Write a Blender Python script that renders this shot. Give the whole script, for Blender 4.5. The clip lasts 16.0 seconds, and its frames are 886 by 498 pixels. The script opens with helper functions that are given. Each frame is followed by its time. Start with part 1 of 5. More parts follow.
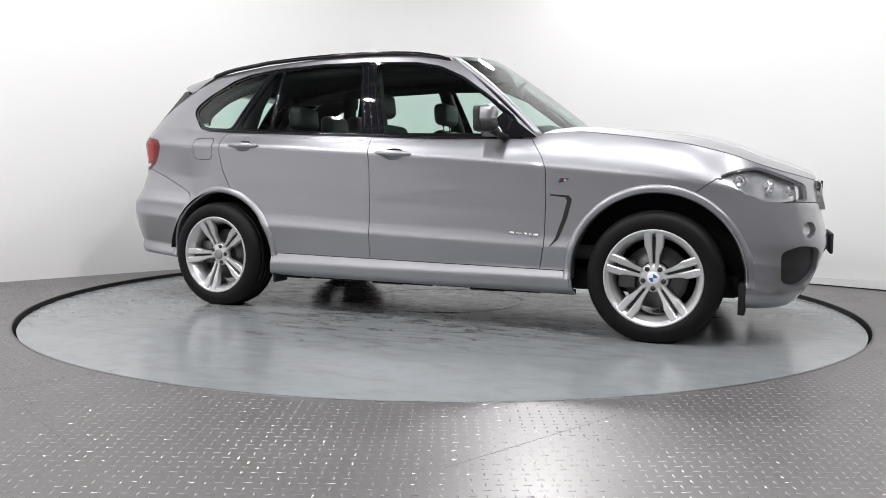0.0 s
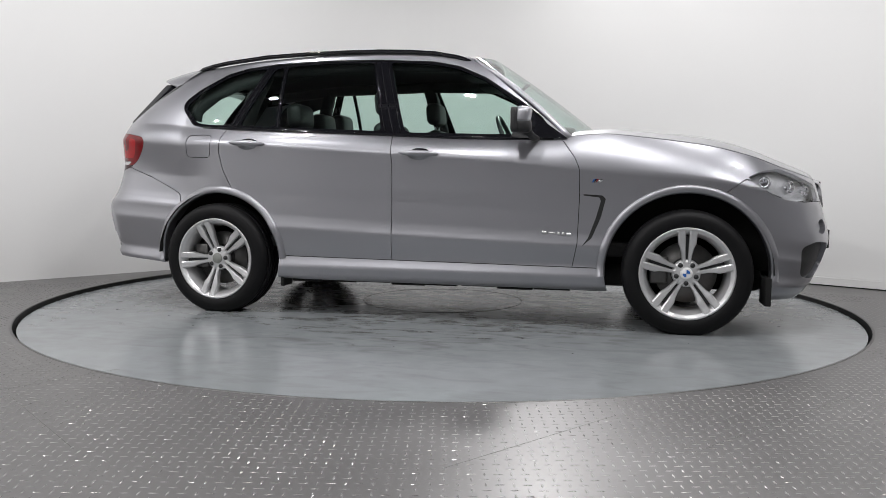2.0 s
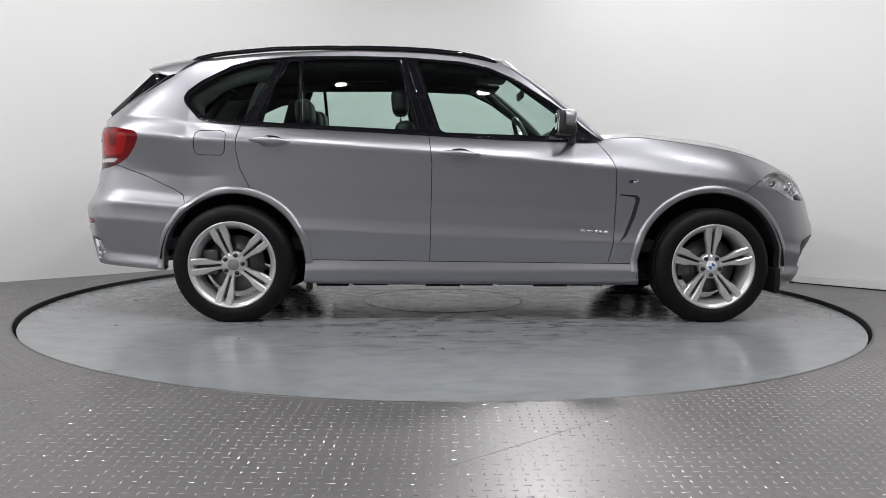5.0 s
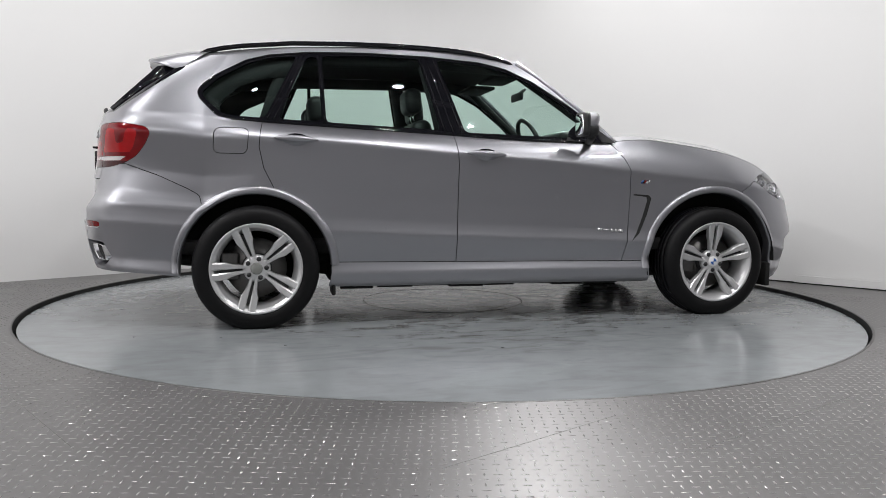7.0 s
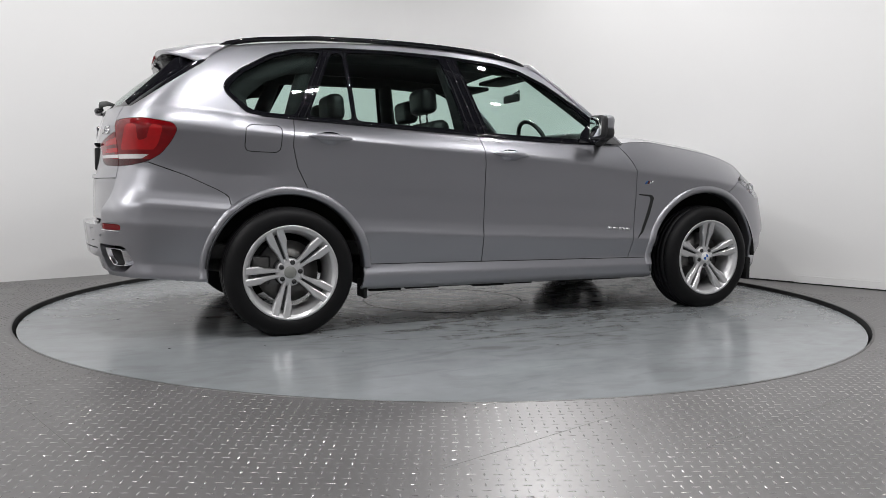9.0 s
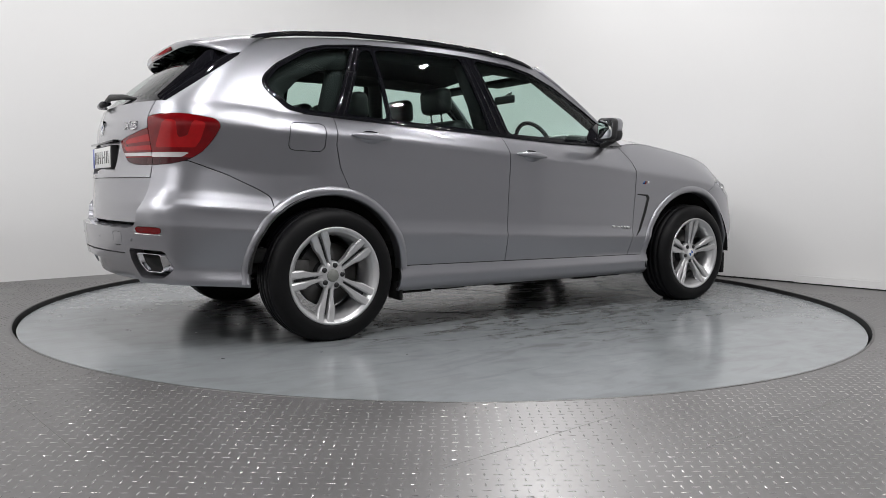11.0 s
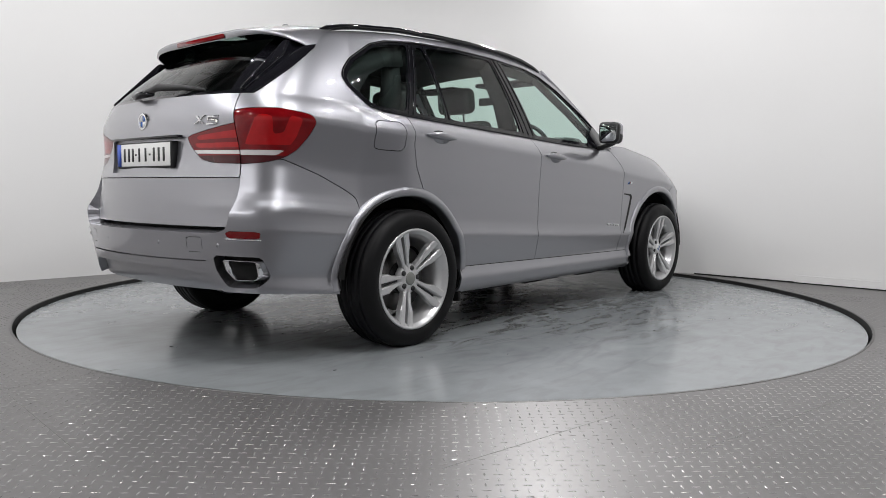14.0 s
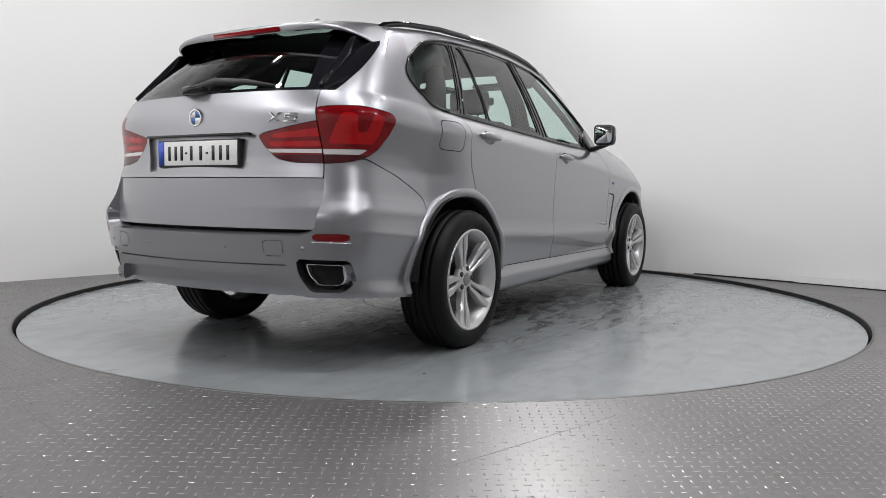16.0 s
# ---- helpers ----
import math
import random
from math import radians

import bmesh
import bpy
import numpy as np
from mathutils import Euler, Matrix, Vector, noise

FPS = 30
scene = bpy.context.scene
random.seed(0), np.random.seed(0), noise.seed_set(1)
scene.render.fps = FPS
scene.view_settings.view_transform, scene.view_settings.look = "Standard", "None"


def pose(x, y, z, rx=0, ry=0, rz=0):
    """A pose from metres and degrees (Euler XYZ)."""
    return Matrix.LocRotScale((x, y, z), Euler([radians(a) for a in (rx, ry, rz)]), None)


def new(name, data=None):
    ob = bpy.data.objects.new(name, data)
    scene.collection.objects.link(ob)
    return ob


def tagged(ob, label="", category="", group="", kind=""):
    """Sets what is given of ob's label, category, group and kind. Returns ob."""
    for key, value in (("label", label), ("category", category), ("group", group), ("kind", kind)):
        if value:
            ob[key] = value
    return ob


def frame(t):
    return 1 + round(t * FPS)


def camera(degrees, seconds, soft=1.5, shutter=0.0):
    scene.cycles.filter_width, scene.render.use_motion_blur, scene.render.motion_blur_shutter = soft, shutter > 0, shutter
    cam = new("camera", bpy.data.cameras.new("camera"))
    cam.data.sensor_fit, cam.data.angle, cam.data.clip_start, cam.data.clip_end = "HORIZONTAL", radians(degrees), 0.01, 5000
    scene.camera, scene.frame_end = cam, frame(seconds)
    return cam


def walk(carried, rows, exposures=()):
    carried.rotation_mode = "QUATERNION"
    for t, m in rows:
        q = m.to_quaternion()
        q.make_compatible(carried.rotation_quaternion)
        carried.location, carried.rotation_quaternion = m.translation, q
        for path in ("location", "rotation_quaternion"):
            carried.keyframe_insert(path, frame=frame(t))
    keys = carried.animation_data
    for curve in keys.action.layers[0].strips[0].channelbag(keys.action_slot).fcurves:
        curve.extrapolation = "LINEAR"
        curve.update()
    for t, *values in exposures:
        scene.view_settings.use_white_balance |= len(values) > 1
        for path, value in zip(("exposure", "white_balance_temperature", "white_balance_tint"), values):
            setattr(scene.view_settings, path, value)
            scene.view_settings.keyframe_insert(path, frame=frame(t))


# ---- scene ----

cam = camera(60.964, 16.0, soft=0.8)
CAM = Matrix.Translation((0, -5.4688, 0.8173)) @ pose(0, 0, 0, 90 - 4.6373, 0, 0.2023) @ pose(0, 0, 0, 0, 0, 0.4661)
walk(cam, [(0.0, CAM), (16.0, CAM)], [(0.0, 0.38), (0.7, 0.28), (1.5, 0.08), (2.0, 0.0), (16.0, 0.0)])

# ---- light ----
world = bpy.data.worlds.new("world")
scene.world = world
world.use_nodes = True
world.node_tree.nodes["Background"].inputs[0].default_value = (0.9, 0.95, 1.0, 1)
world.node_tree.nodes["Background"].inputs[1].default_value = 0.02

LAMP_Z = 4.6
TUBES = [(-1.7, 0.9, 45, 32), (1.2, 1.3, -45, 46)]
FLOODS = [(0.95, 1.75, 3.2, 34)]  # compact flood lamps hung lower, in front of the wall
# out of view; four at front left are added to brighten the flank
DOWNLIGHTS = [(-0.9, -2.8, 46), (0.9, -2.8, 56), (-4.7, -2.6, 70), (-4.7, -4.6, 70), (-4.2, -6.8, 66), (-2.6, -6.8, 60), (2.6, -4.3, 62), (4.3, -5.8, 58), (-3.5, -2.1, 22), (-2.4, -1.0, 24), (2.4, -1.0, 26), (3.5, -2.1, 30)]


def lamp(x, y, turn, watts, shape, size, size_y, z=LAMP_Z, spread=180, tilt=0):
    data = bpy.data.lights.new("ceiling_glow", "AREA")
    data.shape, data.size, data.energy, data.color = shape, size, watts, (1.0, 0.99, 0.998)
    if shape == "RECTANGLE":
        data.size_y = size_y
    ob = new("ceiling_glow", data)
    data.spread = radians(spread)
    ob.matrix_basis = pose(x, y, z - 0.06, tilt, 0, turn)


for lx, ly, turn, watts in TUBES:
    lamp(lx, ly, turn, watts, "RECTANGLE", 2.3, 0.07)
for lx, ly, watts in DOWNLIGHTS:
    lamp(lx, ly, 0, watts, "DISK", 0.13, 0.13)
for lx, ly, lz, watts in FLOODS:
    lamp(lx, ly, -12, watts, "DISK", 0.2, 0.2, lz, 116, -40)


# ---- materials ----
def material(name, color, rough=0.5, metal=0.0, noise_scale=0.0, noise_amount=0.0, bump=0.0, bump_scale=200.0, coat=0.0, spec=0.5, rough_var=0.0):
    m = bpy.data.materials.new(name)
    m.use_nodes = True
    t = m.node_tree
    b = t.nodes["Principled BSDF"]
    b.inputs["Base Color"].default_value = (*color, 1)
    b.inputs["Roughness"].default_value = rough
    b.inputs["Metallic"].default_value = metal
    b.inputs["Coat Weight"].default_value = coat
    b.inputs["Coat Roughness"].default_value = 0.02
    b.inputs["Specular IOR Level"].default_value = spec
    co = t.nodes.new("ShaderNodeTexCoord")
    if noise_amount or rough_var:
        n = t.nodes.new("ShaderNodeTexNoise")
        n.inputs["Scale"].default_value, n.inputs["Detail"].default_value = noise_scale, 6
        t.links.new(co.outputs["Object"], n.inputs["Vector"])
        if noise_amount:
            mx = t.nodes.new("ShaderNodeMix")
            mx.data_type = "RGBA"
            mx.inputs[6].default_value = (*[c * (1 - noise_amount) for c in color], 1)
            mx.inputs[7].default_value = (*[min(1, c * (1 + noise_amount)) for c in color], 1)
            t.links.new(n.outputs["Fac"], mx.inputs[0])
            t.links.new(mx.outputs[2], b.inputs["Base Color"])
        if rough_var:
            mr = t.nodes.new("ShaderNodeMapRange")
            mr.inputs[3].default_value, mr.inputs[4].default_value = max(0.02, rough - rough_var), rough + rough_var
            t.links.new(n.outputs["Fac"], mr.inputs[0])
            t.links.new(mr.outputs[0], b.inputs["Roughness"])
    if bump:
        n2 = t.nodes.new("ShaderNodeTexNoise")
        n2.inputs["Scale"].default_value, n2.inputs["Detail"].default_value = bump_scale, 3
        t.links.new(co.outputs["Object"], n2.inputs["Vector"])
        bp = t.nodes.new("ShaderNodeBump")
        bp.inputs["Strength"].default_value, bp.inputs["Distance"].default_value = bump, 0.002
        t.links.new(n2.outputs["Fac"], bp.inputs["Height"])
        t.links.new(bp.outputs[0], b.inputs["Normal"])
    return m


def glass_material(name, tint, gloss_rough=0.0):
    m = bpy.data.materials.new(name)
    m.use_nodes = True
    t = m.node_tree
    t.nodes.clear()
    out, mix = t.nodes.new("ShaderNodeOutputMaterial"), t.nodes.new("ShaderNodeMixShader")
    tr, gl, fr = t.nodes.new("ShaderNodeBsdfTransparent"), t.nodes.new("ShaderNodeBsdfGlossy"), t.nodes.new("ShaderNodeLayerWeight")
    tr.inputs[0].default_value = (*tint, 1)
    gl.inputs["Roughness"].default_value = gloss_rough
    fr.inputs["Blend"].default_value = 0.5
    pw, ma = t.nodes.new("ShaderNodeMath"), t.nodes.new("ShaderNodeMath")
    pw.operation, ma.operation = "POWER", "MULTIPLY_ADD"
    pw.inputs[1].default_value, ma.inputs[1].default_value, ma.inputs[2].default_value = 5, 0.94, 0.06
    t.links.new(fr.outputs["Facing"], pw.inputs[0])
    t.links.new(pw.outputs[0], ma.inputs[0])
    t.links.new(ma.outputs[0], mix.inputs[0])
    t.links.new(tr.outputs[0], mix.inputs[1])
    t.links.new(gl.outputs[0], mix.inputs[2])
    t.links.new(mix.outputs[0], out.inputs[0])
    return m


PAINT = material("grey_metallic_paint", (0.325, 0.325, 0.348), 0.36, 0.9, 350, 0.08, 0.0, coat=1.0)
BLACK_GLOSS = material("gloss_black_trim", (0.006, 0.006, 0.008), 0.03, 0, 40, 0.2)
BLACK = material("black_plastic", (0.014, 0.014, 0.015), 0.55, 0, 60, 0.3, 0.15, 500)
LINER = material("black_felt", (0.006, 0.006, 0.006), 0.95, 0, 30, 0.3)
RUBBER = material("tyre_rubber", (0.0055, 0.0055, 0.006), 0.5, 0, 18, 0.35, 0.15, 120, spec=0.16, rough_var=0.16)
ALLOY = material("silver_alloy", (0.56, 0.56, 0.565), 0.3, 0.6, 60, 0.05, coat=0.5)
# same alloy with the shade of the spoke slots put into its colour
SHADED_ALLOY = material("shaded_alloy", (0.03, 0.03, 0.031), 0.5, 0.3, 60, 0.1)
CHROME = material("chrome", (0.82, 0.82, 0.84), 0.08, 1.0, 30, 0.03)
STEEL = material("brake_steel", (0.13, 0.127, 0.124), 0.4, 0.9, 40, 0.2)
RED = material("red_lens", (0.16, 0.002, 0.004), 0.05, 0.0, 22, 0.45, spec=0.5)
BRIGHT_RED = material("bright_red_light_guide", (0.36, 0.005, 0.007), 0.05, 0.0, 30, 0.3, spec=0.5)
DARK_RED = material("dark_red_lens", (0.045, 0.001, 0.003), 0.05, 0.0, 14, 0.2, spec=0.5)
CLEAR_STRIP = material("clear_reversing_lens", (0.62, 0.6, 0.6), 0.2, 0.3, 30, 0.1, coat=1.0)
WHITE_PLATE = material("white_plate", (0.75, 0.75, 0.74), 0.35, 0, 20, 0.05)
BLUE_PLATE = material("blue_plate_band", (0.02, 0.07, 0.42), 0.35, 0, 20, 0.1)
BLUE = material("blue_enamel", (0.03, 0.12, 0.40), 0.2, 0, 20, 0.1, coat=0.8)
LEATHER = material("black_leather", (0.012, 0.012, 0.013), 0.5, 0, 12, 0.25, 0.35, 260)
HEADLINER = material("anthracite_headliner", (0.014, 0.014, 0.015), 0.9, 0, 90, 0.25)
GLASS = glass_material("green_tinted_glass", (0.80, 0.93, 0.88))
LENS = glass_material("clear_lens", (0.95, 0.96, 0.97))
REFLECTOR = material("lamp_reflector", (0.62, 0.62, 0.64), 0.25, 0.35, 30, 0.1)
LAMP_INSIDE = material("dark_lamp_bowl", (0.62, 0.62, 0.63), 0.18, 0.6, 30, 0.2)
MIRROR = material("mirror_glass", (0.85, 0.87, 0.88), 0.02, 1.0)
WALL = material("white_painted_wall", (0.72, 0.718, 0.712), 0.6, 0, 0.7, 0.02, 0.08, 40)
OUTER_WALL = material("grey_rear_wall", (0.36, 0.36, 0.365), 0.7, 0, 0.9, 0.2, 0.1, 30)
CEILING = material("dark_roof_sheet", (0.10, 0.10, 0.105), 0.7, 0, 2, 0.25)
BEAM = material("grey_beam_paint", (0.28, 0.28, 0.285), 0.5, 0, 3, 0.2)
FIXTURE = material("white_enamel", (0.75, 0.75, 0.75), 0.4, 0, 20, 0.05)
HUB_GREY = material("grey_hub_cap", (0.20, 0.205, 0.19), 0.5, 0.1, 40, 0.1)
GAP = material("dark_joint", (0.008, 0.008, 0.008), 0.7, 0, 30, 0.4)
SEAM = material("scuffed_seam", (0.07, 0.068, 0.066), 0.6, 0, 9, 0.5)


# ---- mesh helpers ----
def mesh_object(name, V, F, mat, parent=None, smooth=True, label=""):
    me = bpy.data.meshes.new(name)
    me.from_pydata([tuple(v) for v in V], [], [tuple(f) for f in F])
    me.materials.append(mat)
    me.polygons.foreach_set("use_smooth", [smooth] * len(me.polygons))
    me.update()
    ob = new(name, me)
    ob.parent = parent
    return tagged(ob, label) if label else ob


def part(name, bm, mat, parent, label="", smooth=True):
    me = bpy.data.meshes.new(name)
    bm.normal_update()
    bm.to_mesh(me)
    bm.free()
    me.materials.append(mat)
    me.polygons.foreach_set("use_smooth", [smooth] * len(me.polygons))
    ob = new(name, me)
    ob.parent = parent
    return tagged(ob, label) if label else ob


def curve(pairs):
    """A smooth monotone curve through the pairs (x, y), x rising."""
    X, Y = np.array([p[0] for p in pairs], float), np.array([p[1] for p in pairs], float)
    h, d = np.diff(X), np.diff(Y) / np.diff(X)
    s = np.zeros(len(X))
    s[0], s[-1] = d[0], d[-1]
    for i in range(1, len(X) - 1):
        if d[i - 1] * d[i] > 0:
            s[i] = 2 * d[i - 1] * d[i] / (d[i - 1] + d[i])

    def f(x):
        x = np.clip(np.asarray(x, float), X[0], X[-1])
        i = np.clip(np.searchsorted(X, x) - 1, 0, len(X) - 2)
        t = (x - X[i]) / h[i]
        return (Y[i] * (1 + 2 * t) * (1 - t) ** 2 + s[i] * h[i] * t * (1 - t) ** 2
                + Y[i + 1] * t * t * (3 - 2 * t) + s[i + 1] * h[i] * t * t * (t - 1))
    return f


def rounded(poly, r, n=5):
    """The polygon with its corners rounded."""
    out, m = [], len(poly)
    for i in range(m):
        a, b, c = (np.array(poly[(i + k) % m], float) for k in (-1, 0, 1))
        la, lc = np.linalg.norm(a - b), np.linalg.norm(c - b)
        k = min(r, 0.45 * la, 0.45 * lc)
        p, q = b + (a - b) * k / la, b + (c - b) * k / lc
        for j in range(n + 1):
            t = j / n
            out.append(tuple((1 - t) ** 2 * p + 2 * t * (1 - t) * b + t * t * q))
    return out


def sdf(P, poly):
    """Signed distance from the points (N, 2) to the polygon, negative inside."""
    A = np.array(poly, float)
    B = np.roll(A, -1, 0)
    d2, inside = np.full(len(P), 1e9), np.zeros(len(P), bool)
    for a, b in zip(A, B):
        e, w = b - a, P - a
        t = np.clip((w @ e) / max(e @ e, 1e-12), 0, 1)
        r = w - t[:, None] * e
        d2 = np.minimum(d2, (r * r).sum(1))
        c = (a[1] > P[:, 1]) != (b[1] > P[:, 1])
        with np.errstate(divide="ignore", invalid="ignore"):
            xx = a[0] + (P[:, 1] - a[1]) * (b[0] - a[0]) / (b[1] - a[1] if b[1] != a[1] else 1e-12)
        inside ^= c & (P[:, 0] < xx)
    return np.where(inside, -1, 1) * np.sqrt(d2)


def cut(V, F, d):
    """Splits the faces F over the points V along d = 0. Returns the points, the faces inside (d < 0) and those outside."""
    V, d = list(map(tuple, V)), np.where(np.abs(d) < 1e-6, 0, d)
    ins, outs, made = [], [], {}
    dl = d.tolist()
    for f in F:
        lo = min(dl[i] for i in f)
        hi = max(dl[i] for i in f)
        if hi <= 0:
            ins.append(f)
            continue
        if lo >= 0:
            outs.append(f)
            continue
        a, b = [], []
        for k, i in enumerate(f):
            j = f[(k + 1) % len(f)]
            if dl[i] <= 0:
                a.append(i)
            if dl[i] >= 0:
                b.append(i)
            if dl[i] * dl[j] < 0:
                key = (i, j) if i < j else (j, i)
                if key not in made:
                    t = dl[i] / (dl[i] - dl[j])
                    made[key] = len(V)
                    V.append(tuple(p + t * (q - p) for p, q in zip(V[i], V[j])))
                a.append(made[key])
                b.append(made[key])
        if len(a) > 2:
            ins.append(tuple(a))
        if len(b) > 2:
            outs.append(tuple(b))
    return V, ins, outs


def compact(V, F):
    used = sorted({i for f in F for i in f})
    to = {i: k for k, i in enumerate(used)}
    return [V[i] for i in used], [tuple(to[i] for i in f) for f in F]


def shell(name, V, F, mat, parent, mirror="merge", depth=0.014, label=""):
    """A panel with a rim folded inwards. mirror: merge (both halves in one), both (two objects), none."""
    V, F = compact(V, F)

    def build(V, F, name):
        bm = bmesh.new()
        vs = [bm.verts.new(v) for v in V]
        for f in F:
            try:
                bm.faces.new([vs[i] for i in f])
            except ValueError:
                pass
        bmesh.ops.remove_doubles(bm, verts=bm.verts, dist=0.00005)
        bm.normal_update()
        for f in bm.faces:
            f.smooth = True
        if depth:
            rim = [e for e in bm.edges if len(e.link_faces) == 1]
            for e in rim:
                e.smooth = False
            inner = {}
            for e in rim:
                for v in e.verts:
                    if v not in inner:
                        inner[v] = v.co - v.normal * depth
            inner = {v: bm.verts.new(c) for v, c in inner.items()}
            for e in rim:
                l = e.link_loops[0]
                a, b = l.vert, l.link_loop_next.vert
                f = bm.faces.new((b, a, inner[a], inner[b]))
                f.smooth = False
        me = bpy.data.meshes.new(name)
        bm.to_mesh(me)
        bm.free()
        me.materials.append(mat)
        ob = new(name, me)
        ob.parent = parent
        return tagged(ob, label) if label else ob

    if mirror == "none":
        return build(V, F, name)
    W, G = [(x, -y, z) for x, y, z in V], [tuple(reversed(f)) for f in F]
    if mirror == "both":
        return build(V, F, name), build(W, G, name)
    n = len(V)
    return build(list(V) + W, list(F) + [tuple(i + n for i in f) for f in G], name)


def grid_faces(n, m, flip=False):
    """Faces of a grid of n columns by m rows, point i * m + j."""
    F = [(i * m + j, (i + 1) * m + j, (i + 1) * m + j + 1, i * m + j + 1) for i in range(n - 1) for j in range(m - 1)]
    return [tuple(reversed(f)) for f in F] if flip else F


def lathe(profile, n=64, axis="y", start=0.0, end=360.0):
    """A turned shape: profile of (radius, along the axis)."""
    V, m = [], len(profile)
    full = abs(end - start) >= 359.9
    cols = n if full else n + 1
    for i in range(cols):
        a = radians(start + (end - start) * i / n)
        for r, h in profile:
            p = (r * math.cos(a), h, r * math.sin(a))
            V.append(p if axis == "y" else (p[0], p[2], p[1]))
    F = [(i * m + j, i * m + j + 1, ((i + 1) % cols) * m + j + 1, ((i + 1) % cols) * m + j) for i in range(n) for j in range(m - 1)]
    return V, F


def box_bm(lo, hi, bevel=0.0, seg=2):
    bm = bmesh.new()
    c = [(a + b) / 2 for a, b in zip(lo, hi)]
    s = [b - a for a, b in zip(lo, hi)]
    bmesh.ops.create_cube(bm, size=1, matrix=Matrix.Translation(c) @ Matrix.Diagonal((*s, 1)))
    if bevel:
        bmesh.ops.bevel(bm, geom=list(bm.edges), offset=bevel, segments=seg, profile=0.5, affect="EDGES")
    return bm


def tube_bm(points, radius, n=10, squash=1.0):
    """A round bar along the points, closed at both ends."""
    pts = [Vector(p) for p in points]
    bm = bmesh.new()
    rings = []
    for i, p in enumerate(pts):
        t = (pts[min(i + 1, len(pts) - 1)] - pts[max(i - 1, 0)]).normalized()
        side = t.cross(Vector((0, 0, 1)))
        side = side.normalized() if side.length > 0.01 else Vector((1, 0, 0))
        up = side.cross(t)
        r = radius[i] if isinstance(radius, (list, tuple)) else radius
        rings.append([bm.verts.new(p + r * (math.cos(a) * side + squash * math.sin(a) * up)) for a in (2 * math.pi * k / n for k in range(n))])
    for a, b in zip(rings, rings[1:]):
        for k in range(n):
            bm.faces.new((a[k], a[(k + 1) % n], b[(k + 1) % n], b[k]))
    bm.faces.new(list(reversed(rings[0])))
    bm.faces.new(rings[-1])
    bmesh.ops.recalc_face_normals(bm, faces=bm.faces)
    return bm


def slab_bm(poly, at, thick):
    """A slab over a polygon of (u, v); at(u, v, h) gives the place at height h."""
    bm = bmesh.new()
    top = [bm.verts.new(at(u, v, thick)) for u, v in poly]
    low = [bm.verts.new(at(u, v, 0)) for u, v in poly]
    n = len(poly)
    bm.faces.new(top)
    bm.faces.new(list(reversed(low)))
    for i in range(n):
        bm.faces.new((top[i], low[i], low[(i + 1) % n], top[(i + 1) % n]))
    bmesh.ops.recalc_face_normals(bm, faces=bm.faces)
    return bm


# ---- room ----
CENTRE, RADIUS, FLOOR_Z = (-0.02, 0.018), 2.732, 0.026  # the deck lies a little lower than the floor round it


def room_outline(n=14):
    """The walls' foot: two long walls that meet behind the turntable in a rounded corner, closed behind."""
    corner, r = Vector((-0.213, 3.968)), 1.26
    a, b = Vector((-6.39, -2.208)), Vector((6.39, -2.11))
    p, q = corner + (a - corner).normalized() * r, corner + (b - corner).normalized() * r
    arc = [(1 - t) ** 2 * p + 2 * t * (1 - t) * corner + t * t * q for t in (i / n for i in range(n + 1))]
    return [a, *arc, b, Vector((6.39, -8.5)), Vector((-6.39, -8.5))]


HEIGHT = 5.0


def build_room():
    line = room_outline()
    back = line[:len(line) - 2]

    def wall(name, pts, label, mat=WALL):
        n = len(pts)
        V, F = [], []
        out = []
        for i, p in enumerate(pts):
            t = (pts[min(i + 1, n - 1)] - pts[max(i - 1, 0)]).normalized()
            out.append(Vector((-t.y, t.x)))
        rows = [0.0, HEIGHT]
        for p, o in zip(pts, out):
            for z in rows:
                V.append((p.x, p.y, z))
            for z in rows:
                V.append((p.x + o.x * 0.2, p.y + o.y * 0.2, z))
        for i in range(n - 1):
            a, b = i * 4, (i + 1) * 4
            F += [(a, a + 1, b + 1, b), (a + 2, b + 2, b + 3, a + 3), (a + 1, a + 3, b + 3, b + 1)]
        ob = mesh_object(name, V, F, mat, smooth=False)
        for poly in ob.data.polygons:
            poly.use_smooth = True
        return tagged(ob, label, "wall", kind="structure")

    wall("wall_back", back, "white painted studio wall with a rounded corner")
    e = line[-3:] + [line[0]]
    wall("wall_right", [e[0], e[1]], "grey side wall of the hall", OUTER_WALL)
    wall("wall_front", [e[1], e[2]], "grey rear wall of the hall", OUTER_WALL)
    wall("wall_left", [e[2], e[3]], "white painted side wall of the hall")
    ceiling = part("ceiling", box_bm((-10, -9.5, HEIGHT), (10, 5, HEIGHT + 0.15)), CEILING, None, smooth=False)
    tagged(ceiling, "dark sheet roof over the studio", "ceiling", kind="structure")


build_room()


def roof_beams():
    for k in range(6):
        y = -7.4 + 1.9 * k
        half = 9.0 if y < -2.2 else 0.5 + (3.6 - y) * 1.04
        beam = part("roof_beam", box_bm((-half, y - 0.06, HEIGHT - 0.22), (half, y + 0.06, HEIGHT), 0.01), BEAM, None, smooth=False)
        tagged(beam, "painted steel beam under the roof sheet", "beam", kind="structure")


roof_beams()


def floor_material():
    m = material("tread_plate_steel", (0.165, 0.160, 0.159), 0.40, 0.6, 1.3, 0.2, 0.12, 45, rough_var=0.08)
    return m


FLOOR = floor_material()
BAR_STEEL = material("worn_bar_steel", (0.33, 0.324, 0.318), 0.27, 0.6, 1.1, 0.2, rough_var=0.1)


